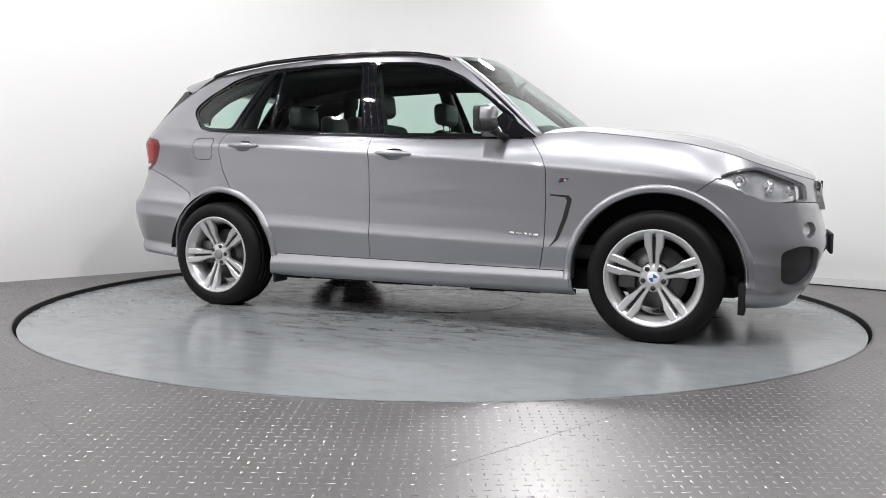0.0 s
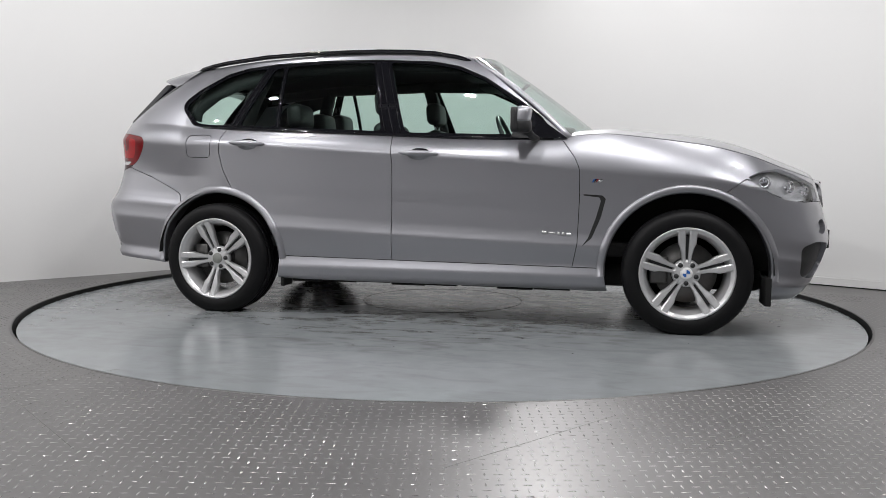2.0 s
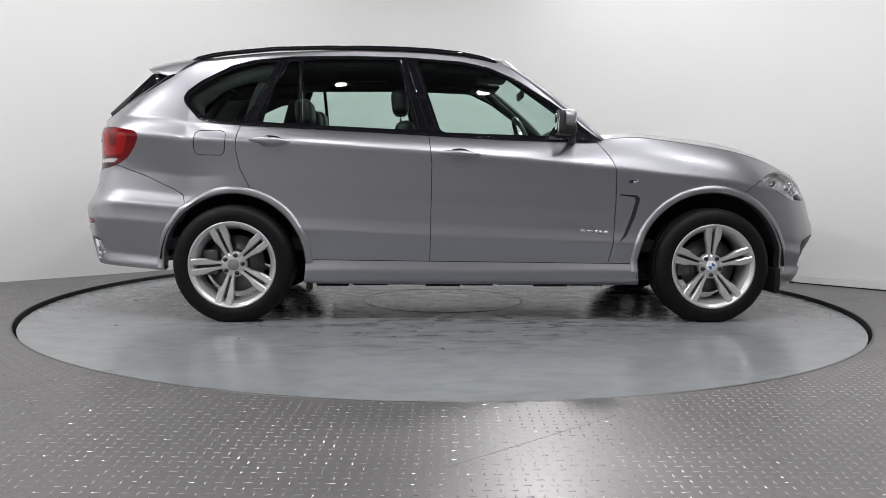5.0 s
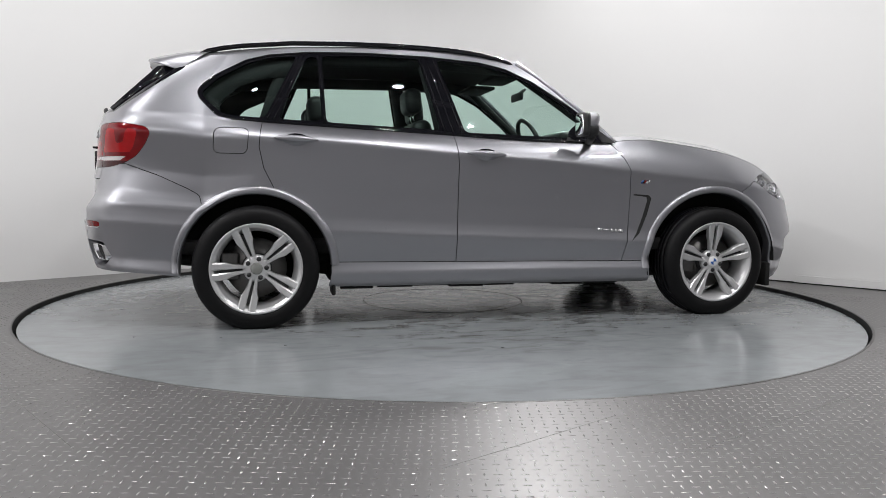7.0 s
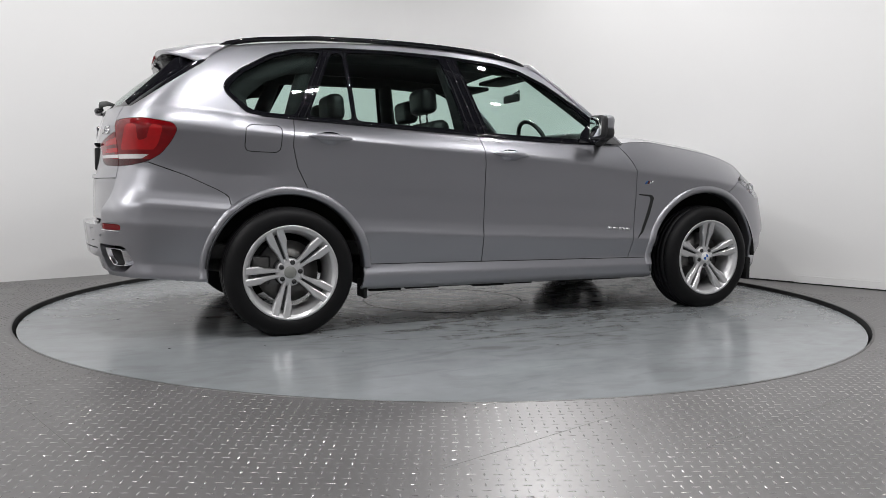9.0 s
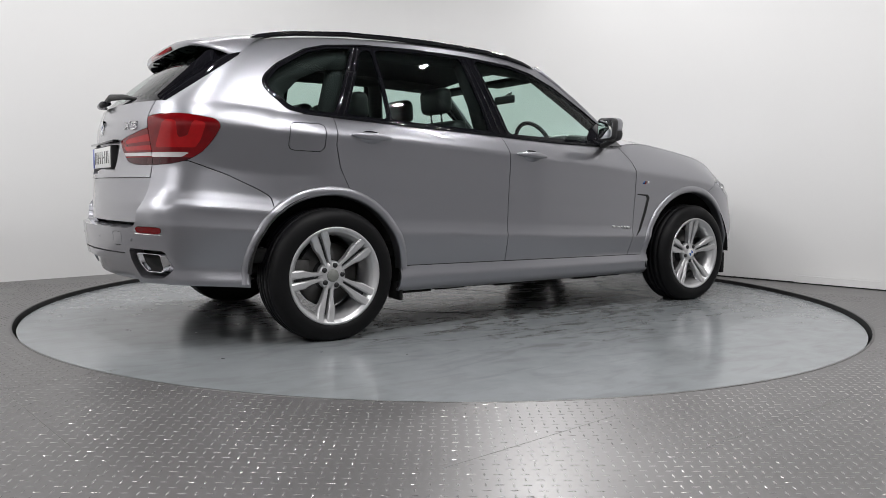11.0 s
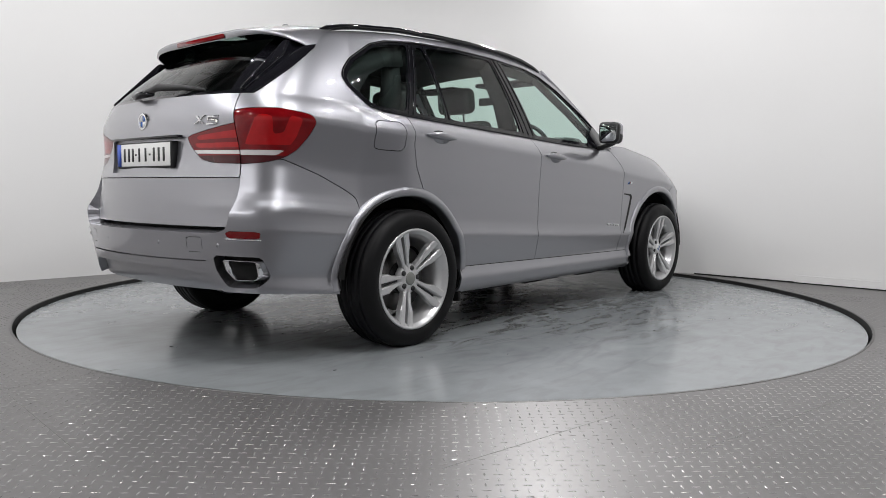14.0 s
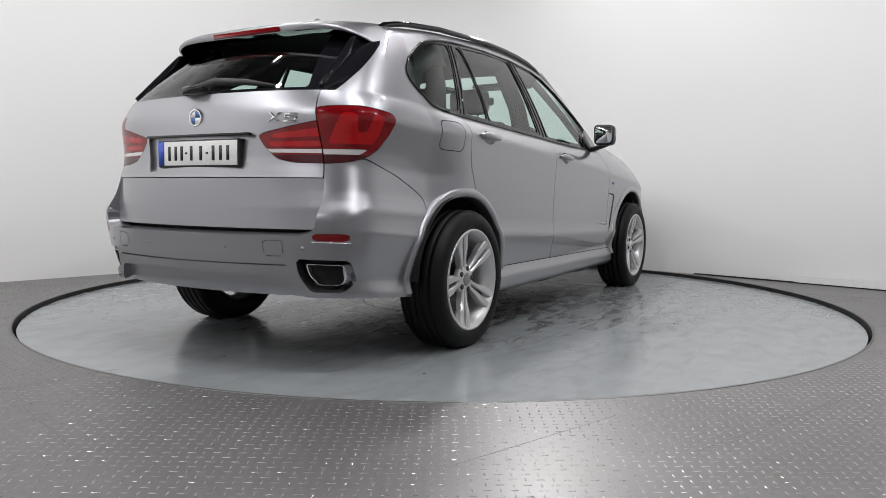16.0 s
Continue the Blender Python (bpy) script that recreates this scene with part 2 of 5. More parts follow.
def disc_material():
    """Grey floor paint, scuffed in long arcs, with oily stains round the middle."""
    m = material("grey_floor_paint", (0.226, 0.241, 0.249), 0.19, 0.0, 7.0, 0.14, 0.05, 30, rough_var=0.10)
    t = m.node_tree
    b = t.nodes["Principled BSDF"]
    src = b.inputs["Base Color"].links[0].from_socket
    co = t.nodes.new("ShaderNodeTexCoord")
    st = t.nodes.new("ShaderNodeTexNoise")
    st.inputs["Scale"].default_value, st.inputs["Detail"].default_value, st.inputs["Distortion"].default_value = 5.5, 10, 1.6
    mp = t.nodes.new("ShaderNodeMapping")
    mp.inputs["Scale"].default_value = (0.55, 1.5, 1)
    t.links.new(co.outputs["Object"], mp.inputs[0])
    t.links.new(mp.outputs[0], st.inputs["Vector"])
    ramp = t.nodes.new("ShaderNodeMapRange")
    ramp.inputs[1].default_value, ramp.inputs[2].default_value = 0.48, 0.66
    t.links.new(st.outputs["Fac"], ramp.inputs[0])
    ln = t.nodes.new("ShaderNodeVectorMath")
    ln.operation = "LENGTH"
    t.links.new(co.outputs["Object"], ln.inputs[0])
    rr = t.nodes.new("ShaderNodeMapRange")
    rr.inputs[1].default_value, rr.inputs[2].default_value, rr.inputs[3].default_value, rr.inputs[4].default_value = 1.0, 1.9, 0.95, 0.16
    t.links.new(ln.outputs["Value"], rr.inputs[0])
    mul = t.nodes.new("ShaderNodeMath")
    mul.operation = "MULTIPLY"
    t.links.new(ramp.outputs[0], mul.inputs[0])
    t.links.new(rr.outputs[0], mul.inputs[1])
    mx = t.nodes.new("ShaderNodeMix")
    mx.data_type = "RGBA"
    mx.inputs[7].default_value = (0.07, 0.068, 0.064, 1)
    t.links.new(mul.outputs[0], mx.inputs[0])
    t.links.new(src, mx.inputs[6])
    t.links.new(mx.outputs[2], b.inputs["Base Color"])
    return m


DISC = disc_material()


def build_floor():
    # one sheet with a round hole for the turntable
    n, R = 160, RADIUS + 0.018
    V, F = [], []
    for i in range(n):
        a = 2 * math.pi * i / n
        c, s = math.cos(a), math.sin(a)
        k = 1 / max(abs(c), abs(s))
        V += [(CENTRE[0] + R * c, CENTRE[1] + R * s, FLOOR_Z), (10.5 * c * k, 10.5 * s * k, FLOOR_Z), (CENTRE[0] + R * c, CENTRE[1] + R * s, -0.25)]
    for i in range(n):
        a, b = 3 * i, 3 * ((i + 1) % n)
        F += [(a, a + 1, b + 1, b)]
    mesh = [(a_, b_) for a_, b_ in ((3 * i, 3 * ((i + 1) % n)) for i in range(n))]
    rim = mesh_object("pit_rim", V, [(a_ + 2, a_, b_, b_ + 2) for a_, b_ in mesh], GAP, smooth=False)
    tagged(rim, "dark steel edge of the turntable pit", "pit edge", kind="structure")
    ob = mesh_object("floor", V, F, FLOOR, smooth=False)
    tagged(ob, "grey steel tread plate floor, worn and scuffed", "floor", kind="structure")
    pit = mesh_object("pit", *lathe([(0.0001, -0.25), (R + 0.05, -0.25)], 64, "z"), GAP, smooth=False)
    pit.location = (*CENTRE, 0)
    tagged(pit, "dark pit under the turntable", "pit", kind="structure")


build_floor()
turntable = new("turntable")
turntable.location = (*CENTRE, 0)
tagged(turntable, "round grey painted turntable set flush in the floor", "turntable")
V, F = lathe([(0.0001, -0.001), (0.9, -0.001), (1.8, -0.001), (RADIUS - 0.003, -0.001), (RADIUS - 0.003, -0.08)], 160, "z")
deck = mesh_object("deck", V, [tuple(reversed(f)) for f in F], DISC, turntable, smooth=False)


def tube_fitting(x, y, turn):
    ob = new("ceiling_light")
    ob.matrix_basis = pose(x, y, LAMP_Z, 0, 0, turn)
    tagged(ob, "long white fluorescent ceiling light hanging from the roof", "ceiling light", "tube lights")
    part("housing", box_bm((-1.22, -0.09, 0), (1.22, 0.09, 0.06), 0.012), FIXTURE, ob)
    for x0 in (-0.9, 0.9):
        part("hanger", tube_bm([(x0, 0, 0.06), (x0, 0, HEIGHT - LAMP_Z)], 0.008, 6), STEEL, ob)


def downlight_fitting(x, y):
    # modelled for every downlight, those added at front left too
    ob = new("downlight")
    ob.location = (x, y, LAMP_Z)
    tagged(ob, "unseen round grey high-bay lamp hanging from the roof", "ceiling light", "high-bay lamps")
    mesh_object("shade", *lathe([(0.16, -0.055), (0.165, -0.05), (0.12, 0.04), (0.05, 0.08), (0.0001, 0.085)], 28, "z"), STEEL, ob)
    part("hanger", tube_bm([(0, 0, 0.08), (0, 0, HEIGHT - LAMP_Z)], 0.008, 6), STEEL, ob)


def flood_fitting(x, y, z):
    ob = new("flood_light")
    ob.matrix_basis = pose(x, y, z, -40, 0, -12)
    tagged(ob, "round grey flood lamp hung in front of the wall", "ceiling light")
    mesh_object("shade", *lathe([(0.108, -0.056), (0.112, -0.05), (0.09, 0.03), (0.04, 0.06), (0.0001, 0.065)], 28, "z"), STEEL, ob)
    up = ob.matrix_basis.inverted()
    part("hanger", tube_bm([up @ Vector((x, y, z + 0.05)), up @ Vector((x, y, HEIGHT))], 0.008, 6), STEEL, ob)


for lx, ly, turn, _ in TUBES:
    tube_fitting(lx, ly, turn)
for lx, ly, _ in DOWNLIGHTS:
    downlight_fitting(lx, ly)
for lx, ly, lz, _ in FLOODS:
    flood_fitting(lx, ly, lz)


# ---- car: the body's surfaces (x forward, y to its left, z up; the near side has y < 0) ----
car = new("car")
tagged(car, "grey metallic estate off-roader with silver alloy wheels on the turntable", "car")

X_FRONT, X_REAR = 1.5, -1.75
WIDTH = curve([(-1.75, 0.874), (-1.62, 0.896), (-1.4665, 0.912), (-1.0, 0.915), (-0.5, 0.913), (0.0, 0.911), (0.5, 0.905), (0.9, 0.902), (1.5, 0.90)])
CHAR = curve([(-2.4, 1.10), (-1.8, 1.10), (-1.45, 1.092), (-1.1, 1.08), (-0.41, 1.036), (0.27, 0.996), (0.78, 0.949), (1.08, 0.921), (1.5, 0.885), (2.2, 0.80)])
CREASE = curve([(-2.4, 0.60), (-1.0, 0.561), (-0.27, 0.527), (0.84, 0.489), (2.2, 0.46)])
TOP = curve([(-2.42, 1.238), (-2.2, 1.236), (-1.95, 1.226), (-1.67, 1.203), (-1.474, 1.19), (-0.42, 1.142), (0.27, 1.112), (0.7, 1.107), (0.85, 1.13), (1.0, 1.138), (1.2, 1.12), (1.5, 1.08), (1.8, 1.01), (2.0, 0.945), (2.15, 0.90), (2.28, 0.868)])
TOP_INSET = curve([(-2.4, 0.062), (-1.75, 0.066), (-1.4, 0.088), (0.7, 0.086), (1.0, 0.108), (1.5, 0.13), (2.2, 0.12)])
BOTTOM = curve([(-2.5, 0.345), (-2.2, 0.325), (-1.9, 0.30), (-1.1, 0.235), (-1.0, 0.228), (1.0, 0.222), (1.9, 0.20), (2.1, 0.195), (2.3, 0.21)])
REAR = curve([(0.28, -2.43), (0.34, -2.472), (0.46, -2.507), (0.6, -2.522), (0.685, -2.532), (0.700, -2.529), (0.72, -2.513), (0.78, -2.487), (0.89, -2.462), (0.95, -2.45), (1.13, -2.428), (1.24, -2.395)])
REAR_N = curve([(0.28, 8.0), (0.6, 9.0), (0.9, 9.0), (1.13, 7.4), (1.19, 6.6), (1.24, 6.2)])
BOW = curve([(0.28, 0.17), (0.7, 0.17), (1.0, 0.158), (1.24, 0.12)])
TAPER = curve([(0.28, 0.0), (0.7, 0.0), (1.0, 0.055), (1.24, 0.05)])
NOSE = curve([(0.18, 2.16), (0.31, 2.25), (0.44, 2.30), (0.535, 2.325), (0.66, 2.30), (0.77, 2.275), (0.87, 2.26), (0.95, 2.22)])
NOSE_N = curve([(0.18, 3.4), (0.5, 3.45), (0.9, 2.85)])


def inset(x, z):
    """How far the flank lies inside the widest line at x and height z."""
    c, k, b = CREASE(x), CHAR(x), TOP(x)
    low = np.interp(z, [0.2, 0.225, 0.25, 0.31, 0.355, 0.375], [0.09, 0.06, 0.03, 0.02, 0.034, 0.038])
    q = np.clip((z - 0.375) / np.maximum(c - 0.375, 0.01), 0, 1)
    low = np.where(z > 0.375, 0.038 - 0.027 * q ** 0.9, low)
    m = np.clip((z - c) / (k - c), 0, 1)
    mid = np.interp(m, [0, 0.06, 0.14, 0.4, 0.7, 0.88, 0.95, 1.0], [0.011, 0.017, 0.021, 0.019, 0.012, 0.006, 0.003, 0.0])
    w = np.clip((z - k) / np.maximum(b - k, 0.02), 0, 1.1)
    high = TOP_INSET(x) * (0.5 * w + 0.5 * w ** 2.0)
    # step over the rear bumper's shoulder
    far = np.clip((-1.40 - x) / 0.35, 0, 1)
    step = 0.034 * far * far * (3 - 2 * far) * np.interp(z, [0.60, 0.692, 0.704, 0.76, 0.88, 1.08], [0, 0, 0.32, 0.80, 1.0, 0]) + 0.014 * far * np.clip((0.69 - z) / 0.35, 0, 1)
    return np.where(z < c, low, np.where(z < k, mid, high)) + step


def flank(x, z):
    """Half the car's width at x and height z, round the corners too."""
    x, z = np.asarray(x, float), np.asarray(z, float)
    xs = np.clip(x, X_REAR, X_FRONT)
    w = WIDTH(xs) - inset(xs, z)
    qf = np.clip((x - X_FRONT) / (NOSE(z) - X_FRONT), 0, 1)
    nf, nr = NOSE_N(z), REAR_N(z)
    q = np.ones_like(w)
    for _ in range(8):
        p = np.clip((x - X_REAR) / (REAR(z) - X_REAR + BOW(z) * q * q), 0, 0.9999)
        q = (1 - p ** nr) ** (1 / nr)
    return np.where(x > X_FRONT, w * (1 - qf ** nf) ** (1 / nf), q * (w - TAPER(z) * p))


def tail_x(y, z):
    """The tail's x at y and height z."""
    z = np.asarray(z, float)
    w = WIDTH(X_REAR) - inset(np.full_like(z, X_REAR), z)
    n, p = REAR_N(z), np.ones_like(z)
    for _ in range(12):
        q = np.clip(np.abs(y) / (w - TAPER(z) * p), 0, 0.9999)
        p = 0.5 * p + 0.5 * (1 - q ** n) ** (1 / n)
    return X_REAR + (REAR(z) - X_REAR + BOW(z) * q * q) * p


def nose_x(y, z):
    w = WIDTH(X_FRONT) - inset(np.full_like(np.asarray(z, float), X_FRONT), z)
    q = np.clip(np.abs(y) / w, 0, 0.9999)
    n = NOSE_N(z)
    return X_FRONT + (NOSE(z) - X_FRONT) * (1 - q ** n) ** (1 / n)


def corner_angles(n, count, dx, dy):
    """Angles that step evenly round a superelliptic corner."""
    t = np.linspace(0, 1, 4001)
    a = np.pi / 2 * t ** 6 / (t ** 6 + (1 - t) ** 6)
    x, y = dx * np.sin(a) ** (2 / n), dy * np.cos(a) ** (2 / n)
    s = np.concatenate([[0], np.cumsum(np.hypot(np.diff(x), np.diff(y)))])
    return np.interp(np.linspace(0, s[-1], count), s, a)


NF, NS, NR, ROWS = 46, 150, 64, 64


def lower_body():
    """The wrap from the sill to the waist, from the middle of the nose round the near flank to the middle of the tail."""
    cols = []
    v = np.linspace(0, 1, ROWS)
    for a in corner_angles(2.6, NF, 0.78, 0.9)[::-1][:-1]:
        xn = X_FRONT + 0.77 * np.sin(a) ** (2 / 2.6)
        z = BOTTOM(xn) + (TOP(xn) - BOTTOM(xn)) * v
        n = NOSE_N(z)
        xs = np.full_like(z, X_FRONT)
        w = WIDTH(xs) - inset(xs, z * 0 + BOTTOM(X_FRONT) + (TOP(X_FRONT) - BOTTOM(X_FRONT)) * v)
        cols.append(np.stack([X_FRONT + (NOSE(z) - X_FRONT) * np.sin(a) ** (2 / n), -w * np.cos(a) ** (2 / n), z], 1))
    for x in np.linspace(X_FRONT, X_REAR, NS):
        z = BOTTOM(x) + (TOP(x) - BOTTOM(x)) * v
        xs = np.full_like(z, x)
        cols.append(np.stack([xs, -(WIDTH(xs) - inset(xs, z)), z], 1))
    for a in corner_angles(8, NR, 0.7, 0.87)[1:]:
        xn = X_REAR - 0.66 * np.sin(a) ** (2 / 8)
        z = BOTTOM(xn) + (TOP(xn) - BOTTOM(xn)) * v
        n = REAR_N(z)
        xs = np.full_like(z, X_REAR)
        w = WIDTH(xs) - inset(xs, z * 0 + BOTTOM(X_REAR) + (TOP(X_REAR) - BOTTOM(X_REAR)) * v)
        p, q = np.sin(a) ** (2 / n), np.cos(a) ** (2 / n)
        cols.append(np.stack([X_REAR + (REAR(z) - X_REAR + BOW(z) * q * q) * p, -q * (w - TAPER(z) * p), z], 1))
    G = np.array(cols)
    G[0, :, 1] = G[-1, :, 1] = 0
    return G


LOWER = lower_body()
HUBS = {"front": (1.4665, 0.345, 0.456), "rear": (-1.4665, 0.345, 0.430)}


def side_xz(V):
    A = np.array(V)
    return A[:, [0, 2]]


def rear_yz(V):
    A = np.array(V)
    return np.stack([np.where(A[:, 0] < -1.95, -A[:, 1], 9.0), A[:, 2]], 1)


class Cutter:
    """Takes panels out of a surface one after another, with a joint round each."""

    def __init__(self, V, F):
        self.V, self.F = V, F

    def take(self, d_of, gap=0.0022):
        V, ins, outs = cut(self.V, self.F, d_of(self.V) - gap)
        V2, keep, _ = cut(V, ins, d_of(V) + gap)
        self.V, self.F = V, outs
        return V2, keep

    def poly(self, poly, plane=side_xz, gap=0.0022):
        return self.take(lambda V: sdf(plane(V), poly), gap)


QUARTER = []


def body_panels():
    n = len(LOWER)
    V = [tuple(p) for p in LOWER.reshape(-1, 3)]
    F = grid_faces(n, ROWS, True)
    for hx, hz, r in HUBS.values():
        d = np.array([math.hypot(p[0] - hx, p[2] - hz) - r for p in V])
        V, _, F = cut(V, F, d)
    # dark inner skin behind the joints
    sink = lambda q: 0.12 * min(1, max(0, (abs(q) - 1.98) / 0.2))
    iv = [(x - math.copysign(sink(x), x), y + 0.024 * (1 if y < -0.03 else 0), z) for x, y, z in V]
    Vc, _, keep = cut(iv, F, sdf(side_xz(V), [(1.76, 0.888), (1.96, 0.95), (2.2, 0.86), (2.22, 0.76), (2.0, 0.75), (1.87, 0.80)]))
    Vi, Fi = compact(Vc, keep)
    shell("inner_skin", Vi, Fi, GAP, car, depth=0)
    c = Cutter(V, F)
    gate = rounded([(-0.5, 0.612), (0.60, 0.610), (0.672, 0.625), (0.690, 0.70), (0.676, 0.82), (0.662, 0.918), (0.622, 1.168), (0.61, 1.3), (-0.5, 1.3)], 0.03)
    tail_outer = rounded([(-2.5, 1.10), (-2.30, 1.168), (-2.20, 1.170), (-2.137, 1.160), (-2.055, 1.146), (-2.034, 1.112), (-2.065, 1.049), (-2.116, 0.984), (-2.179, 0.945), (-2.258, 0.924), (-2.33, 0.917), (-2.5, 0.917)], 0.02)
    tail_inner = rounded([(0.72, 0.917), (0.538, 0.922), (0.461, 0.938), (0.401, 0.988), (0.362, 1.041), (0.391, 1.053), (0.552, 1.087), (0.72, 1.118)], 0.015)
    g = c.poly(gate, rear_yz)
    lamp = Cutter(*g)
    lens = lamp.poly(tail_inner, rear_yz, 0.0012)
    upper = lamp.take(lambda V: 0.856 - np.array(V)[:, 2], 0.002)
    up = Cutter(*upper)
    recess = up.poly(rounded([(-0.5, 0.880), (0.315, 0.880), (0.355, 1.046), (-0.5, 1.046)], 0.01), rear_yz, 0.0)
    gate_parent = shell("tailgate", up.V, up.F, PAINT, car, depth=0.035)
    shell("plate_recess", [(x + 0.018, y, z) for x, y, z in recess[0]], recess[1], PAINT, gate_parent, depth=0)
    lamp.take(lambda V: np.array(V)[:, 2] - 0.634, 0.0)
    shell("lower_panel", [(x + max(0.0, -2.462 - 0.02 * (0.89 - z) - float(REAR(z))), y, z) for x, y, z in lamp.V], lamp.F, PAINT, gate_parent, depth=0.03)
    t = c.poly(tail_outer, side_xz, 0.0012)
    for body, word in ((lens, "red inner tail light"), (t, "red wrap-around tail light")):
        k = Cutter(*body)
        plane = rear_yz if body is lens else side_xz
        strip = [(0.9, 0.958), (0.375, 0.966), (0.372, 0.982), (0.9, 0.980)] if body is lens else [(-2.6, 0.957), (-2.21, 0.957), (-2.17, 0.981), (-2.6, 0.981)]
        white = k.poly(rounded(strip, 0.006), plane, 0.0005)
        low = k.take(lambda V: np.array(V)[:, 2] - 0.956, 0.0)
        if body is lens:
            guides = [[(0.655, 1.036), (0.415, 1.026), (0.432, 1.048), (0.655, 1.072)], [(0.655, 0.992), (0.425, 0.992), (0.412, 1.012), (0.655, 1.016)]]
        else:
            guides = [[(-2.31, 1.004), (-2.15, 1.004), (-2.128, 1.04), (-2.105, 1.125), (-2.165, 1.138), (-2.188, 1.058), (-2.228, 1.052), (-2.236, 1.138), (-2.285, 1.138)]]
        dark = [k.poly(rounded(g_, 0.008), plane, 0.0) for g_ in guides]
        a, b = shell("tail_light", k.V, k.F, RED, car, "both", depth=0.006, label=word)
        for piece, mat, name in [(white, CLEAR_STRIP, "reversing_lens"), (low, DARK_RED, "lower_lens")] + [(q, BRIGHT_RED, "light_guide") for q in dark]:
            if not piece[1]:
                continue
            shell(name, *piece, mat, a, "none", depth=0.004)
            shell(name, [(x, -y, z) for x, y, z in piece[0]], [tuple(reversed(f)) for f in piece[1]], mat, b, "none", depth=0.004)
    flap = c.poly(rounded([(-1.690, 1.148), (-1.50, 1.148), (-1.512, 1.0), (-1.700, 1.005)], 0.035))
    shell("fuel_flap", *flap, PAINT, car, "none")
    sill = c.poly([(-1.6, 0.381), (1.6, 0.352), (1.6, 0.0), (-1.6, 0.0)])
    shell("side_sill", *sill, PAINT, car, "both")
    split = [(-0.288, 1.3), (-0.290, 1.13), (-0.272, 0.963), (-0.277, 0.586), (-0.284, 0.2)]
    front = c.poly(split + [(0.815, 0.2), (0.825, 0.358), (0.853, 0.496), (0.862, 0.768), (0.858, 0.936), (0.828, 1.003), (0.745, 1.115), (0.72, 1.3)])
    shell("front_door", *front, PAINT, car, "both")
    rear = c.poly(split[::-1] + [(-1.405, 1.3), (-1.437, 1.127), (-1.445, 1.041), (-1.42, 0.921), (-1.36, 0.80), (-1.27, 0.74), (-1.10, 0.6), (-1.02, 0.46), (-1.003, 0.2)])
    shell("rear_door", *rear, PAINT, car, "both")
    head = c.poly(rounded([(1.772, 0.888), (1.86, 0.925), (1.96, 0.940), (2.06, 0.905), (2.19, 0.85), (2.20, 0.765), (2.10, 0.752), (2.0, 0.765), (1.89, 0.81)], 0.02), gap=0.0015)
    hp = shell("headlight", *head, LENS, car, "both", depth=0.004, label="clear headlight lens")
    back = [(x - 0.05 * (1 if x > 1.95 else 0.7), y * 0.955, z) for x, y, z in head[0]]
    shell("reflector", back, head[1], LAMP_INSIDE, car, "both", depth=0)
    fb = c.poly([(1.66, 0.80), (1.775, 0.884), (1.9, 0.80), (2.0, 0.762), (2.2, 0.757), (2.6, 0.757), (2.6, 0.0), (1.5, 0.0), (1.5, 0.3), (1.66, 0.5)])
    f = Cutter(*fb)
    duct = f.poly(rounded([(2.085, 0.50), (2.18, 0.535), (2.27, 0.52), (2.26, 0.38), (2.19, 0.31), (2.09, 0.335)], 0.03), gap=0.0)
    fog = f.poly([(2.215 + 0.032 * math.cos(a), 0.615 + 0.042 * math.sin(a)) for a in (k * math.pi / 10 for k in range(20))], gap=0.0)
    nose = shell("front_bumper", f.V, f.F, PAINT, car, depth=0.03)
    shell("air_duct", [(x - 0.025, y * 0.975, z) for x, y, z in duct[0]], duct[1], BLACK, nose, "both", depth=0)
    shell("fog_light", [(x - 0.025, y * 0.975, z) for x, y, z in fog[0]], fog[1], REFLECTOR, nose, "both", depth=0)
    rb = c.poly([(-1.78, 0.765), (-1.84, 0.80), (-2.0, 0.875), (-2.18, 0.94), (-2.7, 0.94), (-2.7, 0.0), (-1.5, 0.0), (-1.5, 0.30), (-1.72, 0.5)])
    r = Cutter(*rb)
    well = r.poly(rounded([(0.588, 0.510), (0.790, 0.503), (0.792, 0.405), (0.758, 0.362), (0.630, 0.362), (0.592, 0.435)], 0.02), rear_yz, 0.0)
    refl = r.poly(rounded([(0.664, 0.620), (0.802, 0.617), (0.795, 0.584), (0.668, 0.589)], 0.006), rear_yz, 0.0008)
    val = r.poly(rounded([(-0.5, 0.452), (0.545, 0.430), (0.60, 0.35), (0.62, 0.0), (-0.5, 0.0)], 0.03), rear_yz, 0.0)
    step = r.poly([(-0.5, 0.486), (0.555, 0.484), (0.56, 0.474), (-0.5, 0.474)], rear_yz, 0.0)
    tow = r.poly(rounded([(0.445, 0.588), (0.535, 0.588), (0.535, 0.520), (0.445, 0.520)], 0.006), lambda V: np.where(np.array(V)[:, [1]] < 0, rear_yz(V), 9.0), 0.0012)
    bumper = shell("rear_bumper", r.V, r.F, PAINT, car, depth=0.075)
    shell("tow_cover", *tow, PAINT, bumper, "both", depth=0.01)
    shell("exhaust_recess", [(x + 0.10, y * 0.985, z) for x, y, z in well[0]], well[1], BLACK, bumper, "both", depth=0)
    shell("reflector", *refl, RED, bumper, "both", depth=0.01, label="red rear reflector")
    shell("valance", [(x + 0.042, y, z) for x, y, z in val[0]], val[1], PAINT, bumper, depth=0.01)
    shell("bumper_groove", [(x + 0.022, y, z) for x, y, z in step[0]], step[1], PAINT, bumper, depth=0)
    V, ins, outs = cut(c.V, c.F, np.array([p[0] for p in c.V]))
    QUARTER.append((V, ins))
    shell("front_wing", V, outs, PAINT, car, "both", depth=0.02)
    return bumper, gate_parent


REAR_BUMPER, TAILGATE = body_panels()


